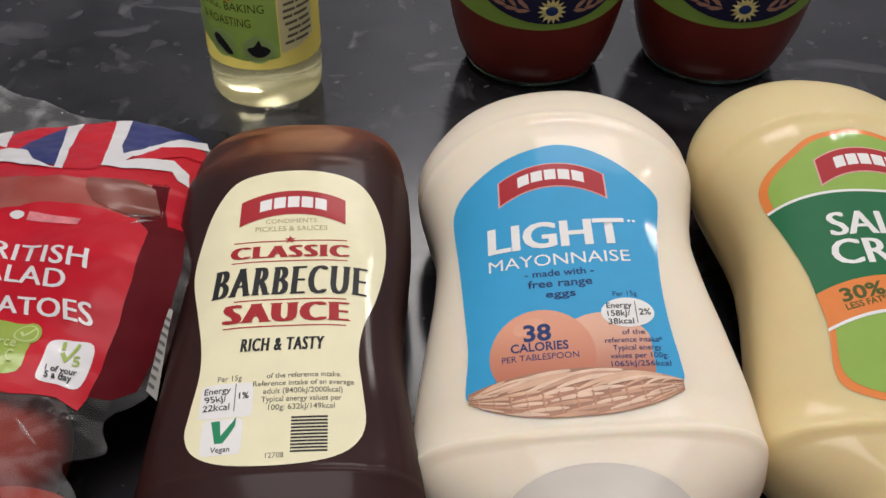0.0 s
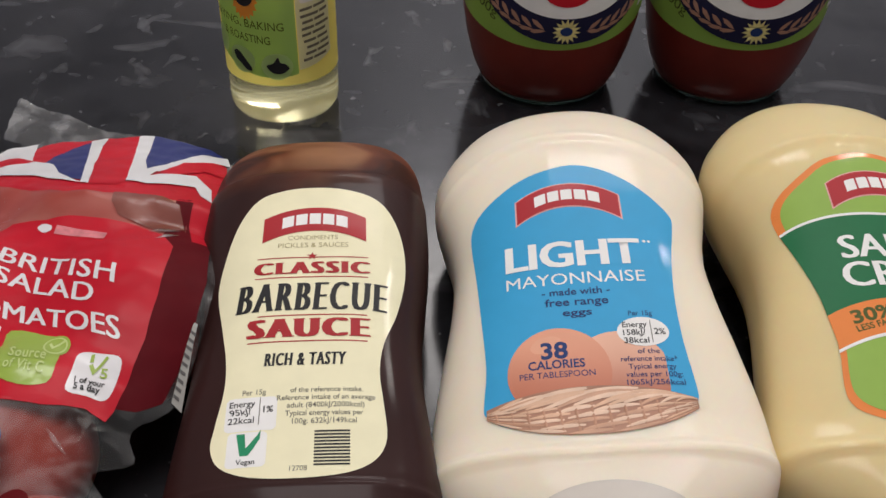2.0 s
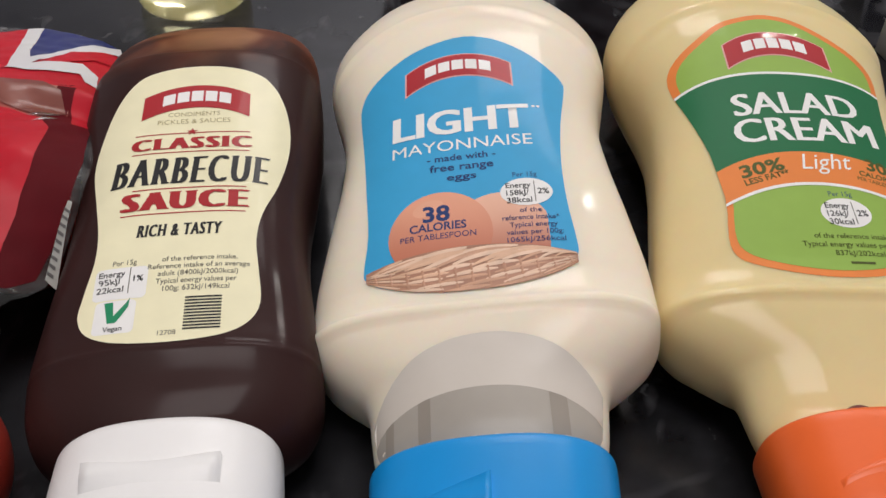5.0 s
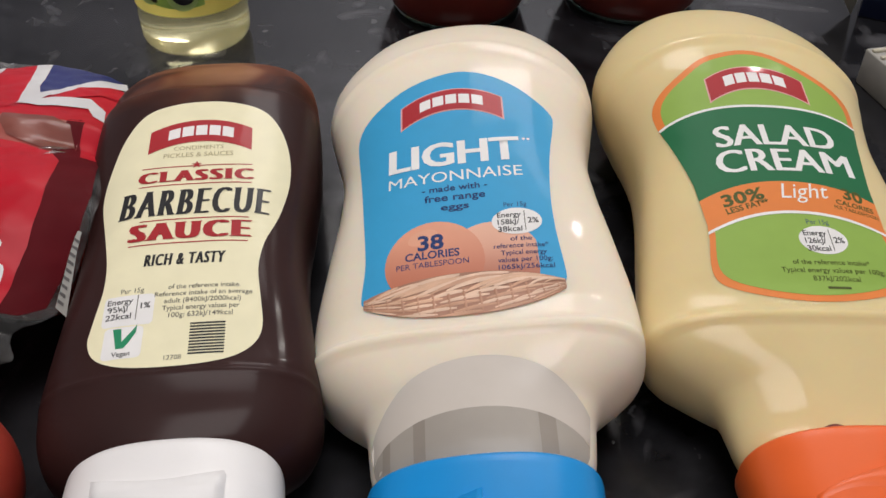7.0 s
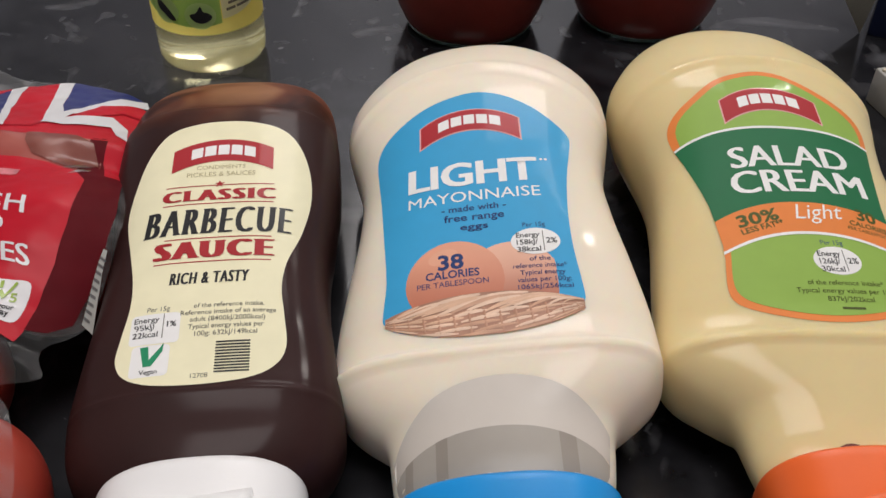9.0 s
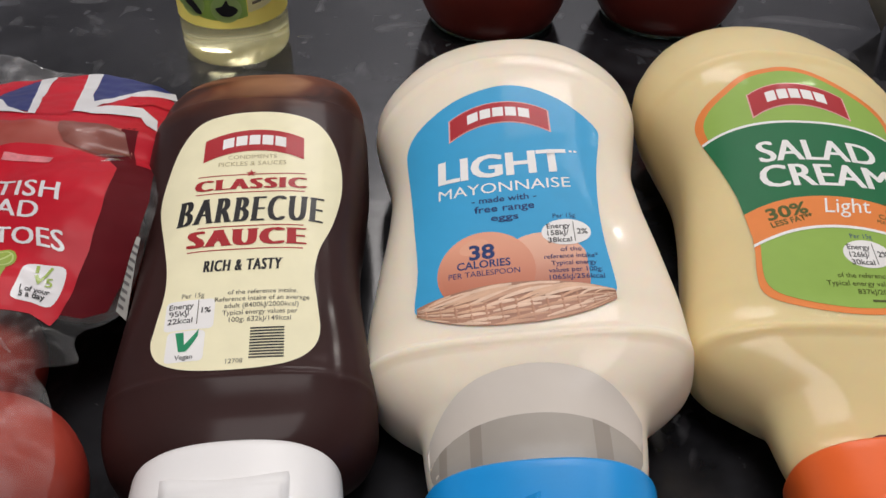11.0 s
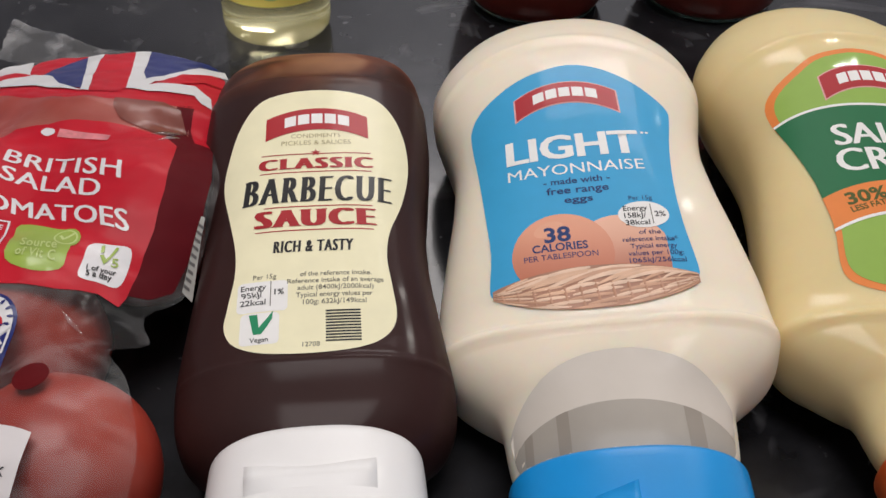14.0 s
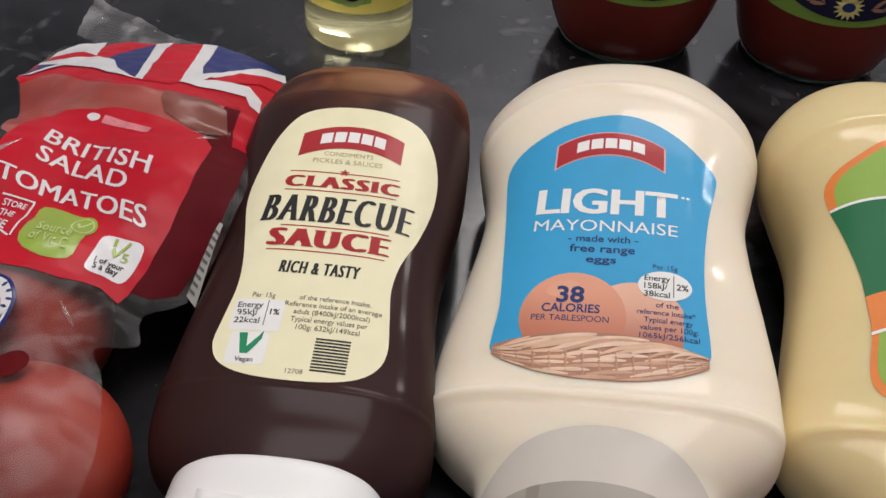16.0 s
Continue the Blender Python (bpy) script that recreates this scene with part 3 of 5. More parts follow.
    lettering("BARBECUE", (-24, 17.3), (26, 17.3), (-24, 31.0), 0.26, INK_BLACK, bold=-0.022, slant=0.12, serif=0.025, stress=0.088, space=1.30, **put)
    lettering("SAUCE", (-19, 5.9), (20, 5.9), (-19, 14.2), 0.26, INK_RED, bold=-0.012, serif=0.035, stress=0.11, space=1.30, **put)
    lettering("RICH & TASTY", (-13.2, -5.8), (12.6, -5.8), (-13.2, -0.6), 0.24, INK_BLACK, bold=-0.002, slant=0.1, serif=0.02, stress=0.07, space=1.2, **put)
    printed("energy_panel", round_box(-24, -30, -8.2, -17.8, 1.6), 0.18, CREAM_WHITE, label, surface)
    lettering("Per 15g", (-19.3, -16.9), (-12, -16.9), (-19.3, -14.9), 0.24, INK_GREY, **put)
    for k, word in enumerate(("Energy", "95kJ/", "22kcal")):
        lettering(word, (-23 + (0.6 if k == 1 else 0), -21.2 - 3 * k), (-15 - (0.8 if k == 1 else 0), -21.2 - 3 * k), (-23, -19.0 - 3 * k), 0.26, INK_BLACK, bold=0.01, **put)
    bar(-13.7, -28, -13.4, -28, 10, 0.26, INK_GREY, name="rule", **put)
    lettering("1%", (-12.4, -23.6), (-9.4, -23.6), (-12.4, -21.4), 0.26, INK_BLACK, bold=0.02, **put)
    for k, (word, a, b) in enumerate((("of the reference intake.", -4.4, 18.4), ("Reference intake of an average", -8.4, 22.2), ("adult (8400kJ/2000kcal)", -5.2, 18.8),
                                      ("Typical energy values per", -5.6, 18.4), ("100g: 632kJ/149kcal", -3.4, 16.4))):
        lettering(word, (a, -16.6 - 2.9 * k), (b, -16.6 - 2.9 * k), (a, -14.7 - 2.9 * k), 0.24, INK_GREY, bold=0.005, **put)
    printed("mark_panel", round_box(-22.6, -42.6, -10.6, -30.4, 1.6), 0.18, CREAM_WHITE, label, surface)
    printed("leaf_mark", [(-20, -31), (-17.4, -31), (-16.8, -36), (-13.6, -31.6), (-12.6, -29.8), (-12.8, -33), (-14.6, -36.4), (-16, -38.6), (-18.4, -38.6)], 0.26, LEAF_GREEN, label, surface)
    lettering("Vegan", (-19.4, -41.6), (-13.8, -41.6), (-19.4, -39.8), 0.26, INK_BLACK, bold=0.01, **put)
    lettering("12708", (-3.4, -44.6), (1.8, -44.6), (-3.4, -42.8), 0.24, INK_GREY, **put)
    for k in range(11):
        bar(3.6, -43 + 1.16 * k, 14.4, -43 + 1.16 * k, 0.62, 0.24, INK_BLACK, **put)
    return tagged(ob, "barbecue sauce bottle of clear plastic, full, lying on the worktop", "sauce bottle", "lying sauce bottles")


brown_sauce_bottle()

# ---- mayonnaise and salad cream bottles, of one mould ----
BOTTLE = [(-116, 30, 40, 8, 1.5, 2.2), (-111, 33, 42.5, 6, 1.5, 2.2), (-103, 34.3, 43.6, 5, 1.5, 2.25), (-96, 35.3, 44.8, 4, 1.5, 2.3), (-91, 37.3, 45.7, 3, 1.5, 2.4), (-87, 42.0, 46.5, 2, 1.5, 2.6), (-82, 48.4, 47.4, 2, 1.5, 2.9), (-77, 53.0, 48.5, 1, 1.5, 3.2), (-74, 55.0, 49.1, 1, 1.5, 3.3),
          (-72.4, 55.8, 50.3, 1, 1.5, 3.4), (-71.2, 56.2, 50.8, 1, 1.5, 3.4), (-69.6, 56.6, 50.1, 1, 1.5, 3.3), (-67, 56.8, 48.9, 1, 1.5, 3.1), (-58, 56.2, 48.9, 1, 1.5, 2.75), (-50, 55.2, 50.0, 1, 1.5, 2.8), (-25, 52.2, 53.2, 1, 1.5, 2.8), (3, 48.8, 56.4, 1, 1.4, 2.8), (17, 48.0, 58.0, 1, 1.2, 2.8), (30, 49.2, 59.6, 1, 1, 2.8), (50, 53.4, 61.8, 1, 0.6, 2.7),
          (66, 56.2, 62.6, 1, 0.4, 2.6), (80, 56.4, 62.6, 1, 0.2, 2.5), (90, 54.6, 62.2, 2, 0.2, 2.45), (100, 51.2, 61.2, 3, 0.2, 2.4), (108, 47.4, 60, 4, 0.2, 2.4), (116, 42, 57.5, 7, 0.2, 2.35), (123, 34.5, 53.5, 11, 0.2, 2.3), (128, 26, 49, 15, 0.2, 2.3), (131, 17, 44, 20, 0.2, 2.3)]


def view_fitted(lift, slope, low, aside=0.0, slim=0.0):
    """The mould's sections, thickened, sloped, shifted and slimmed to fit the camera's view."""
    return [(v, a - slim * math.exp(-((v + 70) / 16) ** 2), top + lift + slope * v, bottom + low, cx + aside * (0.15 + 0.012 * v), n) for v, a, top, bottom, cx, n in BOTTLE]


def squeeze_bottle(name, rows, plastic, cap_plastic, cap_label, x, y, z, turn, roll, crest, bow, fall):
    """The front panel ends in an arched crest, behind which the base end falls away."""
    ob = thing(name, x, y, z, turn, roll)
    verts, faces = loft(rows, list(np.linspace(-116, 131, 196)), 104)
    sloped = []
    for px, py, pz in verts:
        u, v, h = px / U, py / U, pz / U
        past = v - (crest - bow * u * u)
        upper = min(max((h - 30) / 16, 0.0), 1.0)
        drop = fall * 1.6 * math.log1p(math.exp(min(past / 1.6, 60.0)))
        ridge = 0.55 * math.exp(-(past / 2.2) ** 2) - 0.45 * math.exp(-((past + 6) / 3) ** 2)
        sloped.append((px, py, pz + (ridge - drop) * upper * U))
    verts = sloped
    part_mesh("body", mesh_of("body", verts, faces, plastic), ob)
    aside = rows[0][4]
    cap_rows = [(v, a, top, bottom, aside, n) for v, a, top, bottom, n in
                ((-154, 30, 40, 4, 2.3), (-153, 32, 42.4, 2, 2.35), (-151, 33.2, 43.6, 0.8, 2.4), (-122, 34.4, 44.6, 0.4, 2.4), (-116.5, 34.6, 44.6, 0.4, 2.4), (-115.2, 34.1, 44.0, 1.0, 2.4), (-114.6, 32.6, 42.4, 2.6, 2.35))]
    cv, cf = loft(cap_rows, [-154, -153.5, -153, -152, -151, -141, -131, -124, -122, -119, -116.5, -115.8, -115.2, -114.8, -114.6], 88)
    cap = part_mesh("cap", mesh_of("cap", cv, cf, cap_plastic), ob, cap_label)
    top = face_of(cap_rows)
    verts, faces = [], []
    for k in range(17):
        s = k / 16
        u = -26 + 28.5 * s
        v = -137 + 9 * s ** 0.8
        high = 0.3 + 1.8 * s ** 3
        for dv, lift in ((0.5, -0.3), (0, high), (-1.0 - 7 * s * s, high * 0.55), (-3 - 9 * s * s, -0.3)):
            verts.append(top(u, v + dv, lift))
    for k in range(16):
        faces += [(4 * k + r, 4 * k + r + 1, 4 * k + r + 5, 4 * k + r + 4)[::-1] for r in range(3)]
    faces += [(0, 1, 2, 3), (67, 66, 65, 64)]
    part_mesh("thumb_lip", mesh_of("thumb_lip", verts, faces, cap_plastic, True), cap)
    return ob


def energy_oval(label, surface, cx, cy, lines, share):
    put = dict(parent=label, surface=surface)
    lettering("Per 15g", (cx - 4, cy + 7), (cx + 4, cy + 7), (cx - 4, cy + 9.1), 0.26, INK_NAVY, **put)
    panel = printed("energy_panel", oval(cx, cy, 8.6, 6.1), 0.34, CREAM_WHITE, label, surface)
    for k, word in enumerate(lines):
        lettering(word, (cx - 6.6, cy + 1.8 - 3.3 * k), (cx + 1.6 - (0.8 if k == 1 else 0), cy + 1.8 - 3.3 * k), (cx - 6.6, cy + 4.1 - 3.3 * k), 0.44, INK_BLACK, bold=0.01, **put)
    bar(cx + 2.6, cy - 4.6, cx + 2.9, cy - 4.6, 9.2, 0.44, INK_GREY, name="rule", **put)
    lettering(share, (cx + 3.7, cy - 1.2), (cx + 7.4, cy - 1.2), (cx + 3.7, cy + 1.3), 0.44, INK_BLACK, bold=0.015, **put)
    return panel


def mayonnaise_bottle():
    rows = view_fitted(0.4, 0.016, 3.0, slim=2.0)
    ob = squeeze_bottle("mayonnaise_bottle", rows, MAYO, BLUE_CAP, "bright blue plastic flip-top cap", 58.2, 247.9, 1.0, -0.1, -8.1, 83, 0.0095, 0.14)
    surface = face_of(rows)
    edge = [(2, 59.6), (-9, 57.2), (-18, 53), (-26, 47), (-34, 39.5), (-37.6, 33), (-38.2, 25), (-36.2, 5), (-34.6, -15), (-33.2, -36), (-34.2, -50), (-33.4, -54.5), (-28, -59), (-20, -62), (-8, -64.2), (5, -64.4), (18, -62.8),
            (28, -58.4), (33.2, -53), (33.6, -46), (32.4, -30), (32.4, -12), (34.2, 8), (37.2, 26), (37, 31.5), (33, 37.5), (24, 47.5), (13, 56)]
    label = printed("label", rounded(edge, 3), 0.15, LABEL_BLUE, ob, surface, 2.5, "sky blue printed label with eggs and a basket")
    put = dict(parent=label, surface=surface)
    sauce_badge(label, surface, -0.8, 28.2, 19.4, 12, 7.6, 0.25, BADGE_PINK)
    lettering("LIGHT", (-25, 5.2), (23.2, 5.2), (-25, 17.4), 0.28, CREAM_WHITE, bold=0.015, stress=0.022, **put)
    lettering("MAYONNAISE", (-25.3, -3.4), (23.6, -3.4), (-25.3, 1.9), 0.28, CREAM_WHITE, **put)
    for k in range(2):
        printed("printed_dot", oval(25.4 + 1.7 * k, 16.2, 0.6, 0.6, 12), 0.28, CREAM_WHITE, label, surface)
    lettering("- made with -", (-13, -8.4), (10.6, -8.4), (-13, -5.4), 0.28, INK_NAVY, bold=0.014, **put)
    lettering("free range", (-12.2, -13.2), (9.6, -13.2), (-12.2, -9.8), 0.28, INK_NAVY, bold=0.014, **put)
    lettering("eggs", (-6.4, -17.8), (3.6, -17.8), (-6.4, -14.8), 0.28, INK_NAVY, bold=0.014, **put)
    egg = lambda cx, cy, r, tall: [(cx + r * math.cos(a), cy + (tall if math.sin(a) > 0 else r) * math.sin(a)) for a in (2 * math.pi * k / 40 for k in range(40))]  # noqa: E731
    cut = lambda pts, low, right=99: [(min(x, right), max(y, low)) for x, y in pts]  # noqa: E731
    printed("printed_egg", cut(egg(10.5, -42.5, 16.5, 17), -52, 25.5), 0.22, EGG_LIGHT, label, surface)
    printed("printed_egg", cut(egg(-9.2, -41, 17, 18.2), -52), 0.28, EGG, label, surface)
    printed("egg_shine", oval(-13, -29.5, 5.4, 3.2, 24, 20), 0.31, EGG_SHINE, label, surface)
    lettering("38", (-14.8, -35.2), (-5.8, -35.2), (-14.8, -28.8), 0.36, INK_NAVY, bold=0.03, **put)
    lettering("CALORIES", (-19.2, -39.2), (-0.6, -39.2), (-19.2, -35.9), 0.36, INK_NAVY, bold=0.02, **put)
    lettering("PER TABLESPOON", (-22.2, -42.8), (2.4, -42.8), (-22.2, -40.4), 0.36, INK_NAVY, **put)
    energy_oval(label, surface, 19.6, -26, ("Energy", "158kJ/", "38kcal"), "2%")
    for k, (word, a, b) in enumerate((("of the", 16.8, 24), ("reference intake*", 11, 29.2), ("Typical energy", 13.2, 28.4), ("values per 100g:", 12, 30), ("1065kJ/256kcal", 12, 30.4))):
        lettering(word, (a, -35.0 - 3.05 * k), (b, -35.0 - 3.05 * k), (a, -33.0 - 3.05 * k), 0.36, INK_NAVY, bold=0.004, **put)
    # the basket: woven strands over a dark ground
    top = lambda u: -46.8 - 5.2 * (u / 33.0) ** 2  # noqa: E731
    low = lambda u: -64.9 + 9.4 * (abs(u) / 33.4) ** 2.6  # noqa: E731
    curved_band(low, top, -33.4, 33.2, 0.32, WICKER_DARK, label, surface, "printed_basket", 30, 6)
    rng = random.Random(4)
    verts, faces = {0: [], 1: [], 2: [], 3: []}, {0: [], 1: [], 2: [], 3: []}

    def strand(pick, u0, u1, t0, t1, half, sag, lift):
        base, n = len(verts[pick]), 10
        for k in range(n + 1):
            q = k / n
            u = u0 + (u1 - u0) * q
            t = t0 + (t1 - t0) * q + sag * math.sin(math.pi * q)
            w = half * math.sin(math.pi * (0.08 + 0.84 * q)) ** 0.7
            for e, rise in ((t - w, 0.0), (t, 0.34), (t + w, 0.0)):
                e = min(max(e, 0.0), 1.0)
                verts[pick].append(surface(u, top(u) + (low(u) - top(u)) * e, lift + rise * math.sin(math.pi * (0.1 + 0.8 * q))))
        for k in range(n):
            a = base + 3 * k
            faces[pick] += [(a + r, a + r + 1, a + r + 4, a + r + 3) for r in range(2)]

    # stakes, then the woven rows, then the twisted rim
    for k in range(13):
        u = -31 + 5.1 * k
        strand(3, u, u + 1.6, 0.35, 1.0, 0.30, 0.0, 0.36)
    for row in range(5):
        u = -36 + 4.2 * (row % 2) + rng.uniform(-0.6, 0.6)
        while u < 33:
            length = rng.uniform(12.0, 17.0)
            u0, u1 = max(u, -33.2), min(u + length, 33.0)
            if u1 - u0 > 3:
                t = 0.45 + 0.13 * row
                strand(rng.choice((0, 1, 2, 2)), u0, u1, t + 0.06, t - 0.04, 0.046, -0.03, 0.42 + 0.03 * (row % 2))
            u += length * 0.93
    for k in range(15):
        u = -47 + 5.2 * k + rng.uniform(-0.8, 0.8)
        u0, u1 = max(u, -33.2), min(u + rng.uniform(24, 32), 33.0)
        if u1 - u0 > 5:
            strand((0, 2, 1, 2, 0)[k % 5], u0, u1, 0.44 - 0.03 * (k % 3), 0.05 + 0.06 * (k % 3), 0.058, -0.09, 0.52 + 0.03 * (k % 4))
    for pick in range(4):
        part_mesh("printed_wicker", mesh_of("printed_wicker", verts[pick], faces[pick], WICKER[pick]), label)
    # the empty neck seen through the plastic
    arc = lambda u: -112 + 31 * math.sqrt(max(0.0, 1 - ((u - 3) / 36.5) ** 2))  # noqa: E731
    low_arc = lambda u: -113.6 + 15.6 * math.sqrt(max(0.0, 1 - ((u - 2) / 35.0) ** 2))  # noqa: E731
    edge_low = lambda u: -114.4  # noqa: E731
    half_at = np.array([(v, a) for v, a, *_ in rows])

    def neck(u, v, lift=0.0):
        """The bottle's face, held inside its sides."""
        room = 0.95 * float(np.interp(v, half_at[:, 0], half_at[:, 1]))
        return surface(1.5 + min(max(u - 1.5, -room), room), v, lift)

    curved_band(low_arc, arc, -32, 37, 0.24, GREY_NECK, ob, neck, "neck_haze", 70, 6)
    curved_band(edge_low, low_arc, -31, 34, 0.26, GREY_NECK_DARK, ob, neck, "empty_neck", 30, 4)
    # three darker upright strips on the neck
    for u0, u1 in ((-17.2, -13.6), (19.6, 24.4), (-27, -24.5)):
        curved_band(edge_low, low_arc, u0, u1, 0.36, GREY_NECK_DEEP, ob, neck, "neck_facet", 4, 4)
    curved_band(lambda u: -114.4, lambda u: -113.0 - 0.4 * math.sin(u), -27, 30, 0.4, GREY_NECK, ob, neck, "neck_smear", 40, 1)
    return tagged(ob, "cream mayonnaise squeeze bottle with blue label and cap, lying down", "sauce bottle", "lying sauce bottles")


mayonnaise_bottle()


def salad_cream_bottle():
    rows = view_fitted(1.2, 0.075, 0.8, 3.5)
    ob = squeeze_bottle("salad_cream_bottle", rows, SALAD, ORANGE_CAP, "bright orange plastic flip-top cap", 166.1, 257.3, 0.7, 1.2, 2.7, 72, 0.0055, 0.19)
    surface = face_of(rows)
    edge = [(2, 60.6), (-9, 58.4), (-18, 54.6), (-27, 47), (-36, 39.0), (-39.4, 32), (-38.6, 22), (-36, 10), (-32.6, -10), (-31.6, -32), (-33.8, -48), (-33, -55), (-28, -59.4), (-18, -63), (-6, -65.0), (6, -65.0), (18, -63),
            (28, -59.4), (33, -55), (33.8, -48), (31.6, -32), (32.6, -10), (36, 10), (38.6, 22), (39.4, 32), (36, 39), (27, 47), (13, 57.5)]
    outer = rounded(edge, 3)
    label = printed("label", outer, 0.15, ORANGE_PRINT, ob, surface, 2.5, "green and orange printed label")
    put = dict(parent=label, surface=surface)
    printed("green_field", [(x * 0.93, -2 + (y + 2) * 0.955) for x, y in outer], 0.24, LIGHT_GREEN, label, surface, 2.5)
    arch = lambda mid, drop: (lambda u: mid - drop * (u / 38.0) ** 2)  # noqa: E731

    def half_width(v):
        """The label's half width at a height."""
        return float(np.interp(v, [-65, -59, -48, -32, -10, 10, 22, 32], [10, 28.6, 33.8, 31.7, 32.7, 36.1, 38.6, 39.4]))

    def wide_band(f_low, f_high, lift, mat, name):
        verts, faces, n, rows = [], [], 32, 5
        for r in range(rows + 1):
            for k in range(n + 1):
                s = -1 + 2 * k / n
                v = f_low(s * 36) + (f_high(s * 36) - f_low(s * 36)) * r / rows
                verts.append(surface(s * half_width(v), v, lift))
        for r in range(rows):
            for k in range(n):
                a = r * (n + 1) + k
                faces.append((a, a + 1, a + n + 2, a + n + 1))
        return part_mesh(name, mesh_of(name, verts, faces, mat), label)

    wide_band(arch(-12.5, 8.5), arch(26.0, 6.0), 0.32, DARK_GREEN, "dark_green_band")
    wide_band(arch(26.0, 6.0), arch(27.2, 6.0), 0.36, CREAM_WHITE, "white_rule")
    wide_band(arch(-26.5, 9.0), arch(-12.5, 8.5), 0.34, ORANGE_PRINT, "orange_band")
    wide_band(arch(-27.7, 9.0), arch(-26.4, 9.0), 0.38, CREAM_WHITE, "white_rule")
    sauce_badge(label, surface, 1.5, 29.6, 19.4, 12.2, 7.2, 0.32, BADGE_PINK)
    lettering("SALAD", (-20.5, 4.6), (25, 4.6), (-20.5, 15.4), 0.42, CREAM_WHITE, stress=0.028, arch=0.12, **put)
    lettering("CREAM", (-22.5, -8.6), (28, -8.6), (-22.5, 2.6), 0.42, CREAM_WHITE, stress=0.028, arch=0.12, **put)
    lettering("30%", (-24.5, -24.4), (-9, -20.8), (-25, -19.2), 0.42, OLIVE_INK, bold=0.03, **put)
    lettering("LESS FAT**", (-24, -27.8), (-8, -23.4), (-24.4, -25.4), 0.42, OLIVE_INK, bold=0.02, **put)
    lettering("Light", (-3, -20.6), (14.2, -20.2), (-3, -13.6), 0.42, CREAM_WHITE, slant=0.25, **put)
    lettering("30", (20.2, -19.6), (27.4, -21.4), (20.6, -14.6), 0.42, OLIVE_INK, bold=0.03, **put)
    lettering("CALORIES", (16.6, -22.4), (30, -25.4), (17, -20.2), 0.42, OLIVE_INK, bold=0.02, **put)
    lettering("PER TABLESPOON", (15.4, -24.6), (31, -28.2), (15.6, -23.0), 0.42, OLIVE_INK, **put)
    energy_oval(label, surface, 7, -39.2, ("Energy", "126kJ/", "30kcal"), "2%")
    for k, (word, a, b) in enumerate((("of the reference intake*", -6.4, 20.6), ("Typical energy values per 100g:", -11, 25), ("837kJ/202kcal", -1, 15.4))):
        lettering(word, (a, -49.6 - 3.3 * k), (b, -49.6 - 3.3 * k), (a, -47.6 - 3.3 * k), 0.36, OLIVE_INK, bold=0.004, **put)
    bar(3, -59.6, 11, -59.6, 1.0, 0.36, OLIVE_INK, **put)
    printed("stain", rounded([(-16, -112.5), (-13, -109.5), (-9, -108.4), (-5, -110), (-3, -113.5), (-9, -114.2)], 4), 0.15, RED_STAIN, ob, surface, 2.0, "small dark red dried stain")
    return tagged(ob, "pale yellow squeeze bottle with green label and orange cap, lying down", "sauce bottle", "lying sauce bottles")


salad_cream_bottle()

# ---- bag of tomatoes ----
FRUIT = [(-107, 133), (-172, 141), (-135, 183), (-110, 240), (-158, 233), (-139, 286)]
PUFFS = [(*f, 60) for f in FRUIT if f != (-158, 233)] + [(-164, 234, 60)] + [(-160, 318, 47), (-122, 312, 42), (-190, 300, 42), (-150, 345, 34), (-190, 335, 36), (-115, 338, 26), (-198, 255, 34)]


def bag_height(x, y):
    s = sum(math.exp((h - ((x - a) ** 2 + (y - b) ** 2) / 95) / 5.0) for a, b, h in PUFFS)
    puffed = min(5.0 * math.log(s + 1), 64)
    taut = 58.5 - 0.27 * (y - 284) - (0.0042 if x > -140 else 0.0026) * (x + 140) ** 2
    t = min(max((y - 276) / 16, 0.0), 1.0)
    return puffed + (max(taut, 4.0) - puffed) * t * t * (3 - 2 * t)


def bag_surface(x, y, lift=0.0):
    crinkle = 0.9 * noise.noise((x * 0.06, y * 0.06, 1.7)) + 0.5 * noise.noise((x * 0.15, y * 0.15, 4.1))
    return (x * U, y * U, (max(bag_height(x, y) + crinkle, 0.6) + lift) * U)


def tomato(x, y, r, tilt):
    ob = thing("tomato", x, y, 0.2)
    verts, faces = [], []
    for i in range(25):
        a = math.pi * i / 24
        for k in range(40):
            b = 2 * math.pi * k / 40
            lobes = 1 + 0.018 * math.cos(5 * b) * math.sin(a) ** 2
            rad = r * math.sin(a) * lobes
            z = r * 0.93 * math.cos(a) - 4.0 * math.exp(-(a / 0.28) ** 2)
            verts.append(Vector((rad * math.cos(b), rad * math.sin(b), z)))
    turn = Euler((radians(tilt), radians(tilt * 0.6 - 20), 0)).to_matrix()
    low = min((turn @ v).z for v in verts)
    verts = [(turn @ v - Vector((0, 0, low))) * U for v in verts]
    for i in range(24):
        for k in range(40):
            j = (k + 1) % 40
            faces.append((i * 40 + k, (i + 1) * 40 + k, (i + 1) * 40 + j, i * 40 + j))
    part_mesh("skin", mesh_of("skin", verts, faces, TOMATO), ob)
    return tagged(ob, "ripe round red salad tomato inside the clear bag", "tomato", "tomatoes in the bag")


for n, (x, y) in enumerate(FRUIT):
    tomato(x, y, 29.2 if n < 3 else 20.0 if n == 4 else 27.2, 100 + 17 * n)


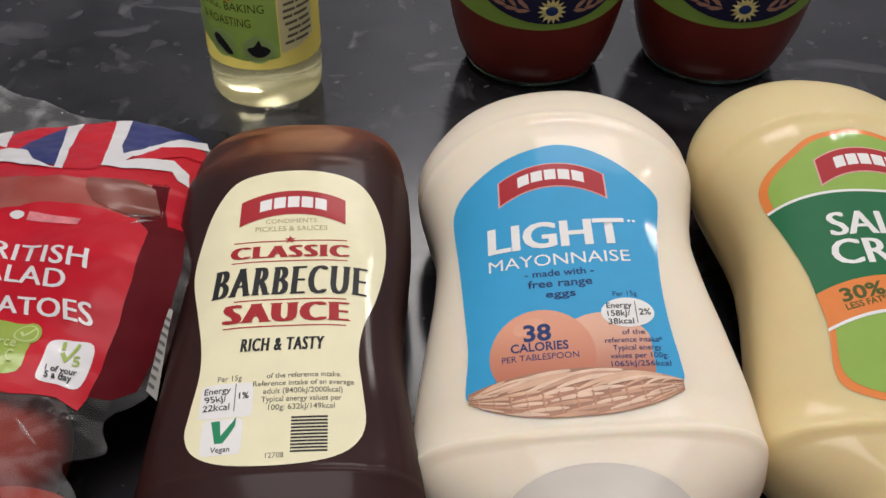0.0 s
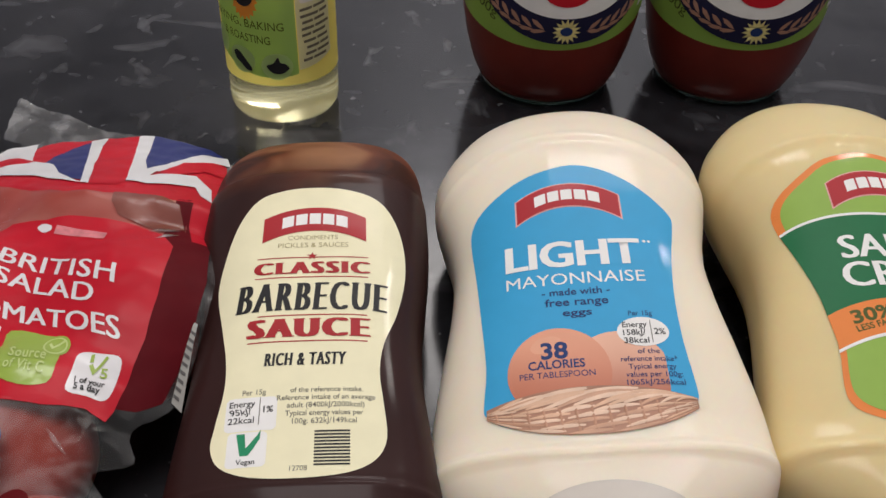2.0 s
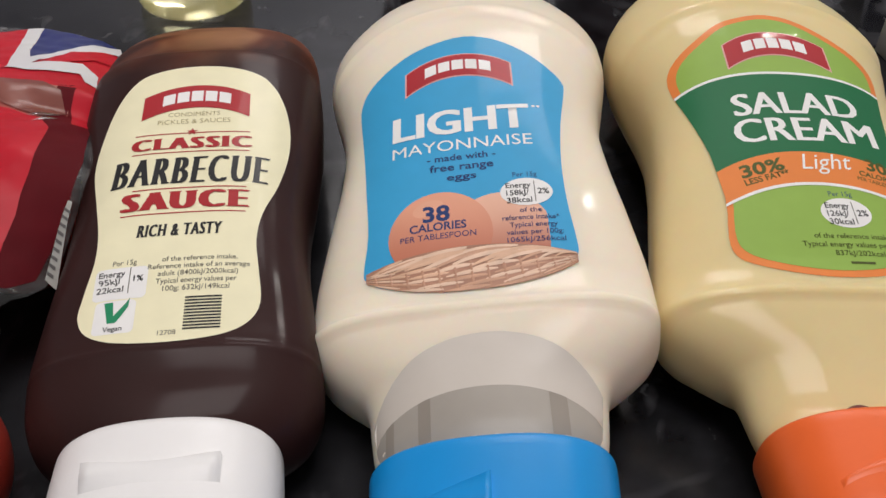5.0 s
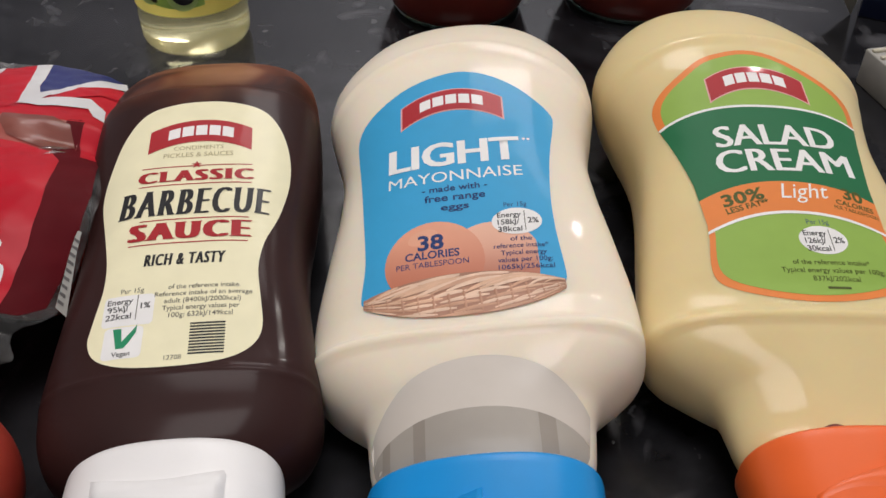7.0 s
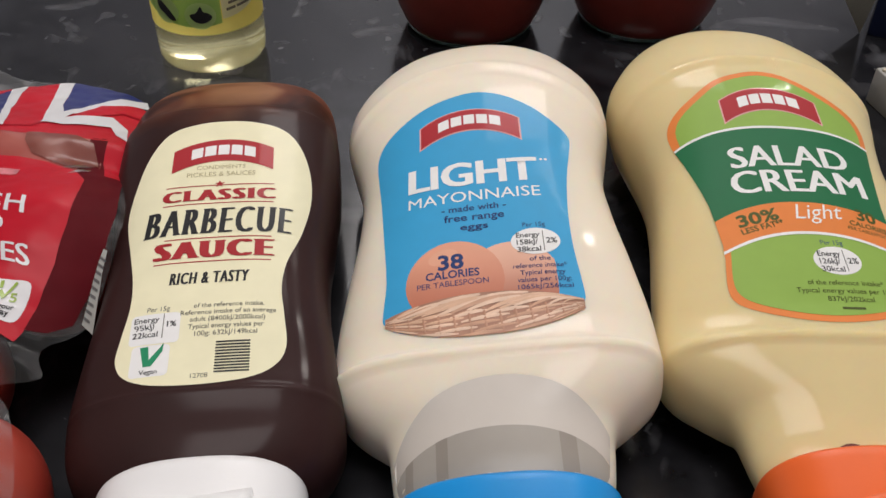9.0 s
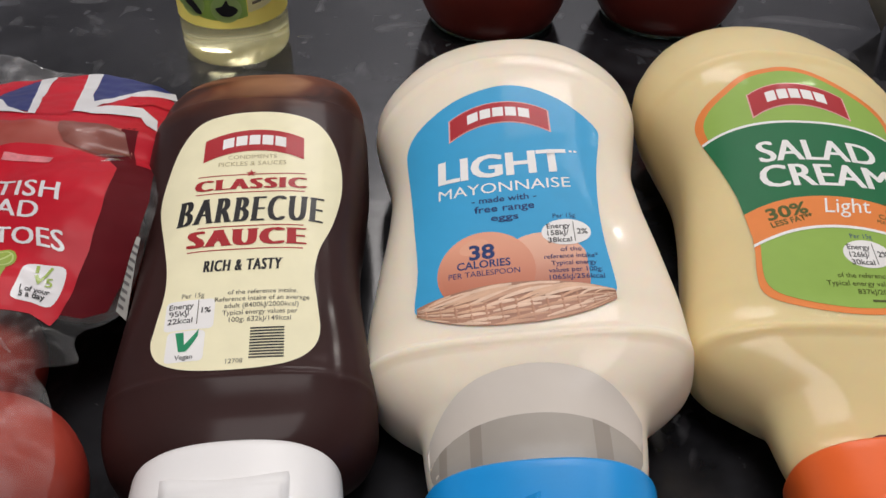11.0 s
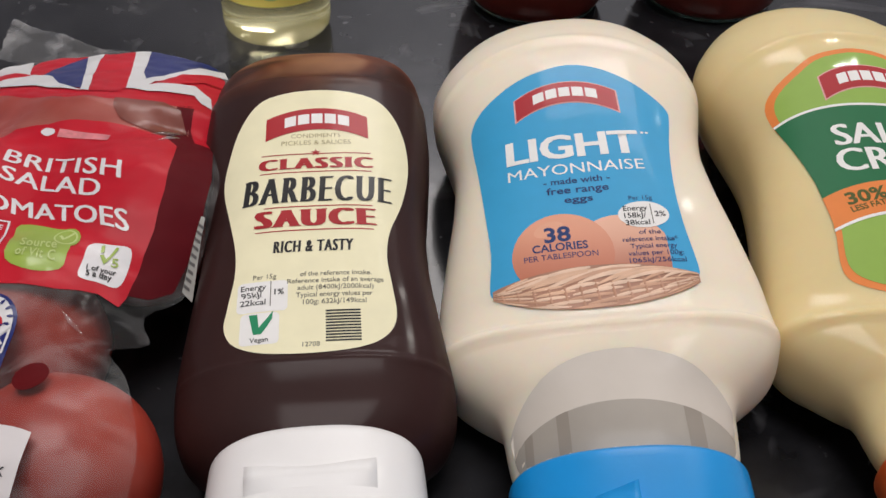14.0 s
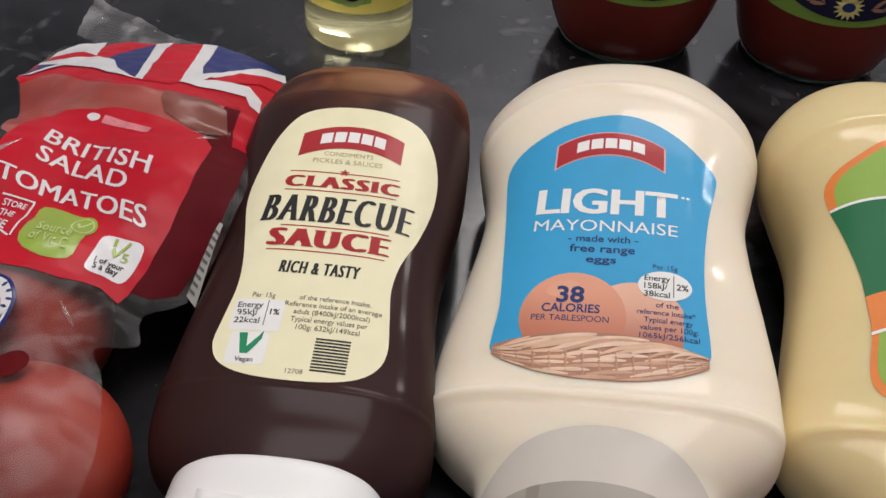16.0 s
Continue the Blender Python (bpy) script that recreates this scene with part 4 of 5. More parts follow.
def tomato_bag():
    ob = thing("tomato_bag", 0, 0)
    edge = rounded([(-208, 346), (-196, 354), (-150, 358), (-106, 350), (-88, 328), (-84, 300), (-80, 262), (-78, 230), (-82, 202), (-92, 182), (-87, 168), (-94, 157), (-87, 147), (-82, 136), (-78, 120), (-82, 100), (-100, 92), (-150, 94), (-198, 104), (-204, 135), (-182, 166), (-169, 206), (-173, 245), (-191, 290), (-201, 325)], 4)
    film = printed("film", edge, 0.9, FILM, ob, bag_surface, 4.5, "clear crinkled plastic film")
    put = dict(parent=film, surface=bag_surface)
    # the crimped seal along the top
    verts, faces = [], []
    for k in range(41):
        s = k / 40
        x, y = -206 + 118 * s, 362 - 30 * s * s + 2 * math.sin(9 * s) + 14 * max(0.0, 1 - s / 0.3) ** 1.5
        for r in range(9):
            z = 31 - 8 * s + 1.3 * r + 0.4 * math.sin(95 * s + 0.6 * r) + 1.1 * math.sin(23 * s + 0.3 * r) + 1.2 * (r % 2)
            verts.append(((x + 0.4 * r) * U, (y - 14 + 2.5 * r) * U, z * U))
    for k in range(40):
        faces += [(9 * k + r, 9 * k + r + 9, 9 * k + r + 10, 9 * k + r + 1) for r in range(8)]
    part_mesh("crimped_seal", mesh_of("crimped_seal", verts, faces, FILM_GLINT), ob, "crimped clear seal atop the bag, its glints put in as haze")
    # the flag band
    def flag(name, mat, lift, points):
        return printed(name, points, 1.0 + 1.2 * (lift - 1.0), mat, film, bag_surface, 1.7)

    flag("red_field", PRINT_RED, 1.0, [(-193, 291), (-197, 318), (-196, 330), (-180, 346), (-150, 350), (-125, 350), (-104, 346), (-95, 336), (-92, 320), (-90, 298), (-97, 293), (-108, 290), (-125, 286), (-144, 283), (-159, 286), (-178, 294), (-189, 287)])
    flag("white_field", PRINT_WHITE, 1.1, [(-198, 324), (-203, 340), (-200, 352), (-185, 352), (-174, 322), (-181, 318), (-196, 318)])
    flag("red_stripe", PRINT_RED, 1.3, [(-197, 318), (-198, 327), (-190, 333), (-173, 322), (-179, 319), (-190, 321)])
    flag("white_stripe", PRINT_WHITE, 1.4, [(-195, 310), (-196, 317), (-190, 320), (-172, 321), (-161, 314), (-152, 300), (-179, 311), (-188, 310)])
    flag("blue_field", PRINT_BLUE, 1.2, [(-193, 295), (-194, 310), (-186, 313), (-180, 311), (-188, 303), (-190, 294)])
    flag("white_stripe", PRINT_WHITE, 1.5, [(-193, 292), (-190, 295), (-188, 305), (-184, 311), (-159, 308), (-144, 295), (-138, 292), (-155, 298), (-180, 307), (-185, 303), (-188, 294)])
    flag("blue_field", PRINT_BLUE, 1.3, [(-166, 316), (-166, 326), (-162, 336), (-155, 346), (-149, 320), (-142, 296), (-153, 301)])
    flag("white_stripe", PRINT_WHITE, 1.4, [(-157, 346), (-151, 350), (-144, 315), (-138, 292), (-142, 294), (-149, 320)])
    flag("red_cross", PRINT_RED, 1.25, [(-151, 350), (-137, 354), (-130, 320), (-126, 301), (-127, 295), (-138, 292), (-144, 315)])
    flag("white_stripe", PRINT_WHITE, 1.4, [(-138, 354), (-131, 354), (-126, 324), (-122, 314), (-115, 328), (-119, 307), (-126, 299), (-130, 320)])
    flag("blue_field", PRINT_BLUE, 1.3, [(-131, 354), (-118, 352), (-105, 350), (-97, 345), (-107, 340), (-122, 314), (-126, 324)])
    flag("white_stripe", PRINT_WHITE, 1.45, [(-122, 314), (-107, 341), (-97, 346), (-94, 338), (-101, 336), (-111, 328), (-117, 313)])
    flag("red_stripe", PRINT_RED, 1.4, [(-117, 312), (-109, 338), (-98, 338), (-93, 325), (-101, 324), (-112, 310)])
    flag("white_stripe", PRINT_WHITE, 1.5, [(-126, 299), (-116, 310), (-103, 317), (-95, 309), (-92, 297), (-97, 300), (-101, 307), (-118, 299)])
    # opaque patch that hides the tomatoes below; the film's haze is painted in
    printed("painted_window", [(-189, 287), (-178, 295), (-159, 287), (-144, 284), (-125, 287), (-120, 287), (-108, 291), (-100, 292), (-96, 269), (-103, 266), (-115, 270), (-125, 270), (-138, 269), (-146, 267), (-159, 267), (-167, 258), (-166, 242), (-172, 246), (-178, 258), (-184, 272)], 0.95, WINDOW, film, bag_surface, 3.0, "opaque patch painted as tomato skin under film haze")
    # the red panel with its words
    panel = printed("red_panel", [(-167, 244), (-167, 261), (-159, 268), (-146, 268), (-138, 270), (-125, 271), (-115, 271), (-103, 267), (-96, 257), (-95, 248), (-94, 229), (-95, 214), (-97, 205), (-98, 193), (-98, 186), (-99, 181), (-105, 183), (-116, 179), (-126, 178),
                    (-138, 177), (-145, 177), (-153, 177), (-150, 182), (-147, 186), (-148, 194), (-155, 203), (-163, 212), (-165, 222), (-166, 232)], 1.2, PRINT_RED, ob, bag_surface, 2.5, "bright red printed panel with white lettering")
    put = dict(parent=panel, surface=bag_surface)
    # the bag's side, its shade put into the dark red colour
    printed("side_panel", [(-103, 266), (-104, 292), (-97, 296), (-91, 295), (-86, 270), (-81, 242), (-81, 222), (-84, 207), (-87, 197), (-93, 190), (-101, 186), (-101, 205), (-99, 229), (-100, 248), (-102, 262)], 1.0, PRINT_RED_SHADED, film, bag_surface, 2.5)
    printed("red_shoulder", [(-101, 308), (-95, 309), (-92, 297), (-87, 285), (-84, 268), (-92, 266), (-97, 280), (-98, 298)], 1.15, PRINT_RED, film, bag_surface, 3.0)
    # shade in the gap, laid on as a darker opaque patch
    printed("shaded_window", [(-126, 286), (-120, 288), (-109, 291), (-102, 288), (-98, 277), (-104, 269), (-114, 272), (-121, 274), (-125, 280)], 1.35, WINDOW_SHADED, film, bag_surface, 3.0, "darker opaque patch, shade between tomatoes painted in")
    # the maker's mark: a plain stroke with a small tree shape
    bar(-141, 261.2, -121.5, 258.4, 4.2, 1.4, MARK_PINK, name="maker_mark", **put)
    printed("tree_mark", rounded([(-148, 264), (-146.5, 266), (-143, 265), (-142.6, 262.8), (-145, 261.6)], 3), 1.4, PRINT_WHITE, panel, bag_surface, 2.0)
    lettering("BRITISH", (-153.3, 242.4), (-109.2, 231.6), (-155, 251.6), 1.4, PRINT_WHITE, bold=0.004, stress=0.014, space=1.05, **put)
    lettering("SALAD", (-150.8, 231.8), (-114.4, 223.4), (-152.2, 239.6), 1.4, PRINT_WHITE, bold=0.004, stress=0.014, space=1.05, **put)
    lettering("TOMATOES", (-158.4, 219.0), (-102.6, 211.6), (-160.2, 226.0), 1.4, PRINT_WHITE, stress=0.022, **put)
    printed("lime_panel", rounded([(-138, 212), (-126, 210.6), (-122, 210), (-119, 204), (-117.6, 197), (-117, 187.4), (-124, 184.4), (-133, 188), (-136.4, 202)], 3), 1.4, PRINT_LIME, panel, bag_surface, 3.0)
    for r, mat, lift in ((4.3, PRINT_LIME, 1.5), (3.5, LIME_PALE, 1.6), (3.0, PRINT_LIME, 1.7)):
        printed("lime_disc", oval(-121, 205.5, r, r * 1.25, 28), lift, mat, panel, bag_surface, 3.0)
    printed("disc_tick", [(-123, 205.6), (-121.4, 203.4), (-118.6, 208), (-119.2, 208.6), (-121.4, 204.9), (-122.5, 206.4)], 1.85, LIME_PALE, panel, bag_surface)
    lettering("Source", (-131.6, 196.2), (-121, 197.4), (-133, 201.6), 1.8, LIME_PALE, bold=0.012, space=1.08, **put)
    lettering("of Vit C", (-130.6, 189.8), (-119.4, 190.8), (-131.8, 195), 1.8, LIME_PALE, bold=0.012, space=1.08, **put)
    printed("white_panel", rounded([(-113.4, 204.2), (-107, 206), (-101, 206), (-100.4, 198), (-101, 188.6), (-106, 187.4), (-111.6, 187), (-112.6, 196)], 4), 1.4, PRINT_WHITE, panel, bag_surface, 3.0)
    printed("tick", [(-109, 200), (-107, 196.4), (-104.4, 205), (-105.2, 205.4), (-107, 199.2), (-108.2, 201)], 1.7, PRINT_LIME, panel, bag_surface)
    lettering("1", (-109.2, 201.4), (-108.2, 201.8), (-109.6, 204.6), 1.7, PRINT_LIME, bold=0.02, **put)
    lettering("5", (-105, 196.6), (-103, 197.2), (-105.6, 200.4), 1.7, PRINT_LIME, bold=0.02, **put)
    lettering("1 of your", (-110.4, 191), (-102.6, 193.2), (-110.9, 193.6), 1.7, INK_BLACK, bold=0.02, **put)
    lettering("5 a day", (-109.8, 188.2), (-103, 190), (-110.3, 190.8), 1.7, INK_BLACK, bold=0.02, **put)
    for a, b in (((-153.4, 213.4), (-142.2, 212.8)), ((-142, 213.2), (-136.4, 189.6)), ((-137, 189.4), (-148.8, 196))):
        steps = [(a[0] + (b[0] - a[0]) * k / 8, a[1] + (b[1] - a[1]) * k / 8) for k in range(9)]
        nx, ny = (b[1] - a[1]) / math.dist(a, b) * 0.35, -(b[0] - a[0]) / math.dist(a, b) * 0.35
        printed("rule", [(x + nx, y + ny) for x, y in steps] + [(x - nx, y - ny) for x, y in steps[::-1]], 1.5, PRINT_WHITE, panel, bag_surface)
    lettering("STORE", (-151.2, 208.6), (-142.4, 207.6), (-151.8, 211.8), 1.5, PRINT_WHITE, bold=0.015, **put)
    lettering("THE", (-149.6, 203.4), (-143.2, 201.6), (-150.4, 207), 1.5, PRINT_WHITE, bold=0.015, **put)
    lettering("GE", (-147, 195.8), (-140.4, 192.4), (-148.4, 201), 1.5, PRINT_WHITE, bold=0.025, **put)
    printed("white_side", [(-160, 209.6), (-156, 209.8), (-154, 201.6), (-149, 188), (-151, 185.6), (-156, 200)], 1.45, PRINT_WHITE, panel, bag_surface, 3.0)
    # the round-topped quality mark, in plain shapes
    mark = printed("quality_mark", rounded([(-138.9, 152), (-138.8, 162), (-138, 168.4), (-135.9, 172.8), (-132.6, 174), (-127.2, 172.8), (-123.2, 168.2), (-122.2, 162.8), (-121.8, 154), (-120.2, 143.6), (-129, 147)], 3), 1.3, PRINT_BLUE, film, bag_surface, 3.0, "blue and white round-topped quality mark")
    put = dict(parent=mark, surface=bag_surface)
    printed("mark_field", rounded([(-137.6, 155.6), (-137.8, 162), (-137, 168), (-135.2, 171.8), (-132.6, 172.8), (-127.8, 171.8), (-124.2, 167.6), (-123.2, 162.8), (-123, 155.4), (-123.2, 152.8), (-130, 154)], 3), 1.5, PRINT_WHITE, mark, bag_surface, 3.0)
    for k in range(9):
        a = radians(200 - 27.5 * k)
        printed("mark_stroke", oval(-130.5 + 6.1 * math.cos(a), 165.4 + 5.6 * math.sin(a), 0.5, 1.0, 10, math.degrees(a) - 90), 1.6, PRINT_BLUE, mark, bag_surface)
    printed("mark_red", rounded([(-134.2, 165.2), (-133, 168.4), (-130.8, 168.8), (-129.6, 167), (-126.8, 165.6), (-126, 162.8), (-128.2, 162.2), (-130, 163.4), (-132.4, 162.6)], 3), 1.65, PRINT_RED, mark, bag_surface)
    for cx, cy, r in ((-132.8, 164.2, 1.7), (-127.6, 163.2, 1.2)):
        printed("mark_wheel", oval(cx, cy, r, r, 16), 1.75, PRINT_RED, mark, bag_surface)
        printed("mark_hub", oval(cx, cy, r * 0.45, r * 0.45, 12), 1.85, PRINT_WHITE, mark, bag_surface)
    printed("mark_flag", [(-137.2, 156.4), (-136.4, 161.6), (-132.6, 158.4), (-129.6, 156.6), (-126.4, 158), (-123.8, 161), (-123.6, 153.4), (-130, 154.6)], 1.6, PRINT_BLUE, mark, bag_surface)
    for x0, y0, x1, y1, w, mat in ((-136.8, 156.6, -132, 160.2, 0.5, PRINT_RED), (-130.4, 154.8, -130, 158.6, 0.6, PRINT_RED), (-124, 154.4, -127.6, 158.6, 0.5, PRINT_RED), (-136.6, 158.2, -134.4, 160.4, 0.35, PRINT_WHITE), (-131.4, 155, -131, 158.4, 0.3, PRINT_WHITE), (-129.2, 154.7, -129, 158.4, 0.3, PRINT_WHITE), (-124, 156.4, -126, 158.8, 0.35, PRINT_WHITE)):
        d = math.dist((x0, y0), (x1, y1))
        nx, ny = (y1 - y0) / d * w, -(x1 - x0) / d * w
        printed("mark_ray", [(x0 + nx, y0 + ny), (x1 + nx, y1 + ny), (x1 - nx, y1 - ny), (x0 - nx, y0 - ny)], 1.7, mat, mark, bag_surface)
    printed("mark_tick", rounded([(-136, 164), (-133.6, 161.4), (-130, 159.6), (-123.6, 163.4), (-124, 161.4), (-127, 158), (-130.4, 157), (-133.4, 159.2)], 3), 1.75, PRINT_WHITE, mark, bag_surface)
    printed("mark_tick", [(-133.4, 162.2), (-130.8, 159.8), (-123.8, 164.2), (-130.4, 161.4), (-132.2, 162.6)], 1.85, PRINT_BLUE, mark, bag_surface)
    for k in range(9):
        x = -137.6 + 1.72 * k
        bar(x, 151.9 - 0.40 * k, x + 1.2, 151.5 - 0.40 * k, 1.9, 1.6, PRINT_WHITE, name="mark_stroke", **put)
        bar(x, 149.3 - 0.40 * k, x + 1.2, 148.9 - 0.40 * k, 1.9, 1.6, PRINT_WHITE, name="mark_stroke", **put)
    printed("vent_hole", oval(-109.6, 141.2, 4.6, 5.6, 24), 1.2, VENT, film, bag_surface, 3.0, "round vent hole showing dark red skin")
    for x0, y0, x1, y1, w in ((-108, 268, -99, 274, 1.6), (-104, 262, -98, 270, 1.2), (-160, 240, -166, 224, 1.2), (-112, 172, -104, 164, 1.2)):
        d = math.hypot(x1 - x0, y1 - y0)
        ux, uy = (x1 - x0) / d, (y1 - y0) / d
        fold_v = []
        for k in range(13):
            t = k / 12
            for side, high in ((-1, 1.3), (0, 1.3 + 0.9 * math.sin(math.pi * t)), (1, 1.3)):
                fold_v.append(bag_surface(x0 + ux * d * t - uy * side * w * 0.5 * (0.3 + math.sin(math.pi * t)), y0 + uy * d * t + ux * side * w * 0.5 * (0.3 + math.sin(math.pi * t)), high))
        part_mesh("film_fold", mesh_of("film_fold", fold_v, [(3 * k + r, 3 * k + r + 3, 3 * k + r + 4, 3 * k + r + 1) for k in range(12) for r in range(2)], FILM_GLINT), film)
    # the packer's sticker
    sticker = printed("sticker", [(-149.5, 134.4), (-126, 128.4), (-103.1, 122.4), (-104.4, 111), (-105.9, 100.8), (-124, 104), (-143, 108)], 1.5, PAPER, ob, bag_surface, 3.0, "white paper sticker with printed lines")
    put = dict(parent=sticker, surface=bag_surface)
    lettering("SALAD TOMATOES", (-141.4, 124.6), (-109.8, 115.3), (-141.4, 127), 1.8, INK_GREY, bold=0.004, **put)
    lettering("Produce of YORKSHIRE.UK", (-147.6, 121.6), (-107.4, 111.1), (-147.4, 123.8), 1.8, INK_BLACK, bold=0.008, **put)
    lettering("57mm", (-140, 116.6), (-133, 114.5), (-140.2, 118.6), 1.8, INK_BLACK, **put)
    lettering("L 3205", (-123.1, 111.3), (-112.3, 108.7), (-123.2, 113.8), 1.8, INK_BLACK, bold=0.004, **put)
    lettering("Class 1", (-122.3, 108.2), (-110, 105.4), (-122.4, 110.6), 1.8, INK_BLACK, bold=0.004, **put)
    lettering("er GB017", (-137.6, 113.0), (-125, 109.4), (-137.8, 114.8), 1.8, INK_BLACK, bold=0.012, **put)
    lettering("6 FRUIT", (-136.6, 109.6), (-123.9, 105.9), (-136.8, 111.4), 1.8, INK_BLACK, **put)
    # striped code on the bag's side, its white ground greyed for shade
    strip = printed("code_strip", [(-81.4, 224), (-80.2, 224), (-81.4, 197), (-84.6, 198.4), (-83.2, 210)], 1.3, GREY_CARD, film, bag_surface, 2.0, "strip with a striped code, its white ground greyed for shade")
    for k in range(9):
        y = 200 + 2.5 * k
        x0 = float(np.interp(y, [198, 210, 224], [-84.4, -83.0, -81.3]))
        printed("code_bar", [(x0, y), (x0 + 1.7, y - 0.5), (x0 + 1.7, y + 0.5), (x0, y + 1.0)], 1.6, CODE_GREY, strip, bag_surface, 3.0)
    return tagged(ob, "crinkled clear plastic bag of tomatoes with a red printed panel", "food bag")


tomato_bag()


# ---- things standing behind ----
def round_surface(profile, x, y, start=-90.0):
    """A surface round a turned body: first number the arc from the front, second the height."""
    r = np.array([p[0] for p in profile])
    z = np.array([p[1] for p in profile])

    def surface(u, v, lift=0.0):
        rad = float(np.interp(v, z, r)) + lift
        a = radians(start) + u / 50.0
        return ((x + rad * math.cos(a)) * U, (y + rad * math.sin(a)) * U, v * U)

    return surface


def oil_bottle():
    ob = thing("oil_bottle", -92, 463)
    profile = [(8, 5.0), (20, 3.4), (23, 1.6), (26, 0.4), (28.5, 1.4), (30, 4.5), (30.3, 9), (30.3, 60), (30.3, 120), (29, 140), (22, 165), (13, 185), (12, 205)]
    v, f = lathe(profile)
    body = part_mesh("body", mesh_of("body", v, f, OIL), ob, "clear bottle full of pale yellow oil")
    body.visible_shadow = False
    v, f = lathe([(14.5, 200), (15, 202), (15, 224), (14, 226)])
    part_mesh("cap", mesh_of("cap", v, f, OIL_CAP), ob)
    sleeve = [(30.6, 0), (30.6, 200)]
    surface = round_surface(sleeve, 0, 0, -82.0)
    full = 116.0
    label = curved_band(lambda u: 25.0, lambda u: 118, -full, full - 0.01, 0, OIL_YELLOW, ob, surface, "label", 96, 8)
    tagged(label, "yellow and green printed label")
    put = dict(parent=label, surface=surface)
    curved_band(lambda u: 30.0 + 0.003 * (u + 6) ** 2, lambda u: 110, -62, 16, 0.25, OIL_GREEN, label, surface, "green_field", 30, 8)
    for cx, cy in ((-34, 38.5), (-2, 36.5), (-58, 46)):
        printed("round_mark", oval(cx, cy, 13.5 if cx > -50 else 9, 7.6), 0.45, OIL_MARK, label, surface, 4.0)
    printed("cook_mark", rounded([(-11, 37), (-6, 33), (2, 32.6), (8, 35.4), (5, 38), (1, 39), (-1, 42), (-5, 38.6)], 3), 0.6, INK_BLACK, label, surface, 3.0)
    printed("cook_mark", rounded([(-42, 42), (-36, 43), (-27, 37), (-24, 33.4), (-29, 33), (-35, 36), (-40, 38)], 3), 0.6, INK_BLACK, label, surface, 3.0)
    lettering("FRYING, BAKING", (-64, 59), (6, 56.5), (-64, 63.5), 0.5, OLIVE_INK, **put)
    lettering("& ROASTING", (-52, 50.5), (-6, 49), (-52, 55), 0.5, OLIVE_INK, **put)
    printed("petals", star(-26, 74, 13, 18, 0.8), 0.5, PETAL, label, surface, 4.0)
    printed("seed_head", oval(-26, 75, 9, 6), 0.65, INK_BLACK, label, surface, 4.0)
    curved_band(lambda u: 33.5 + 0.004 * (u - 16) ** 2, lambda u: 100, 17, 52, 0.3, OIL_IVORY, label, surface, "grey_panel", 14, 6)
    rng = random.Random(8)
    for k in range(9):
        x0, x1 = 20 + rng.uniform(0, 5), 50 - rng.uniform(0, 5)
        gap = x0 + (x1 - x0) * rng.uniform(0.35, 0.65)
        bar(x0, 37.6 + 3.5 * k, gap - 0.7, 38.1 + 3.5 * k, 1.5, 0.5, INK_GREY, **put)
        bar(gap + 0.7, 38.2 + 3.5 * k, x1, 38.7 + 3.5 * k, 1.5, 0.5, INK_GREY, **put)
    printed("energy_panel", round_box(20, 70, 46, 84, 3), 0.5, CREAM_WHITE, label, surface, 4.0)
    bar(24, 73, 38, 73.4, 2.2, 0.7, INK_BLACK, **put)
    bar(24, 77, 38, 77.4, 2.2, 0.7, INK_BLACK, **put)
    return tagged(ob, "clear bottle of pale yellow cooking oil standing on the worktop", "oil bottle")


oil_bottle()


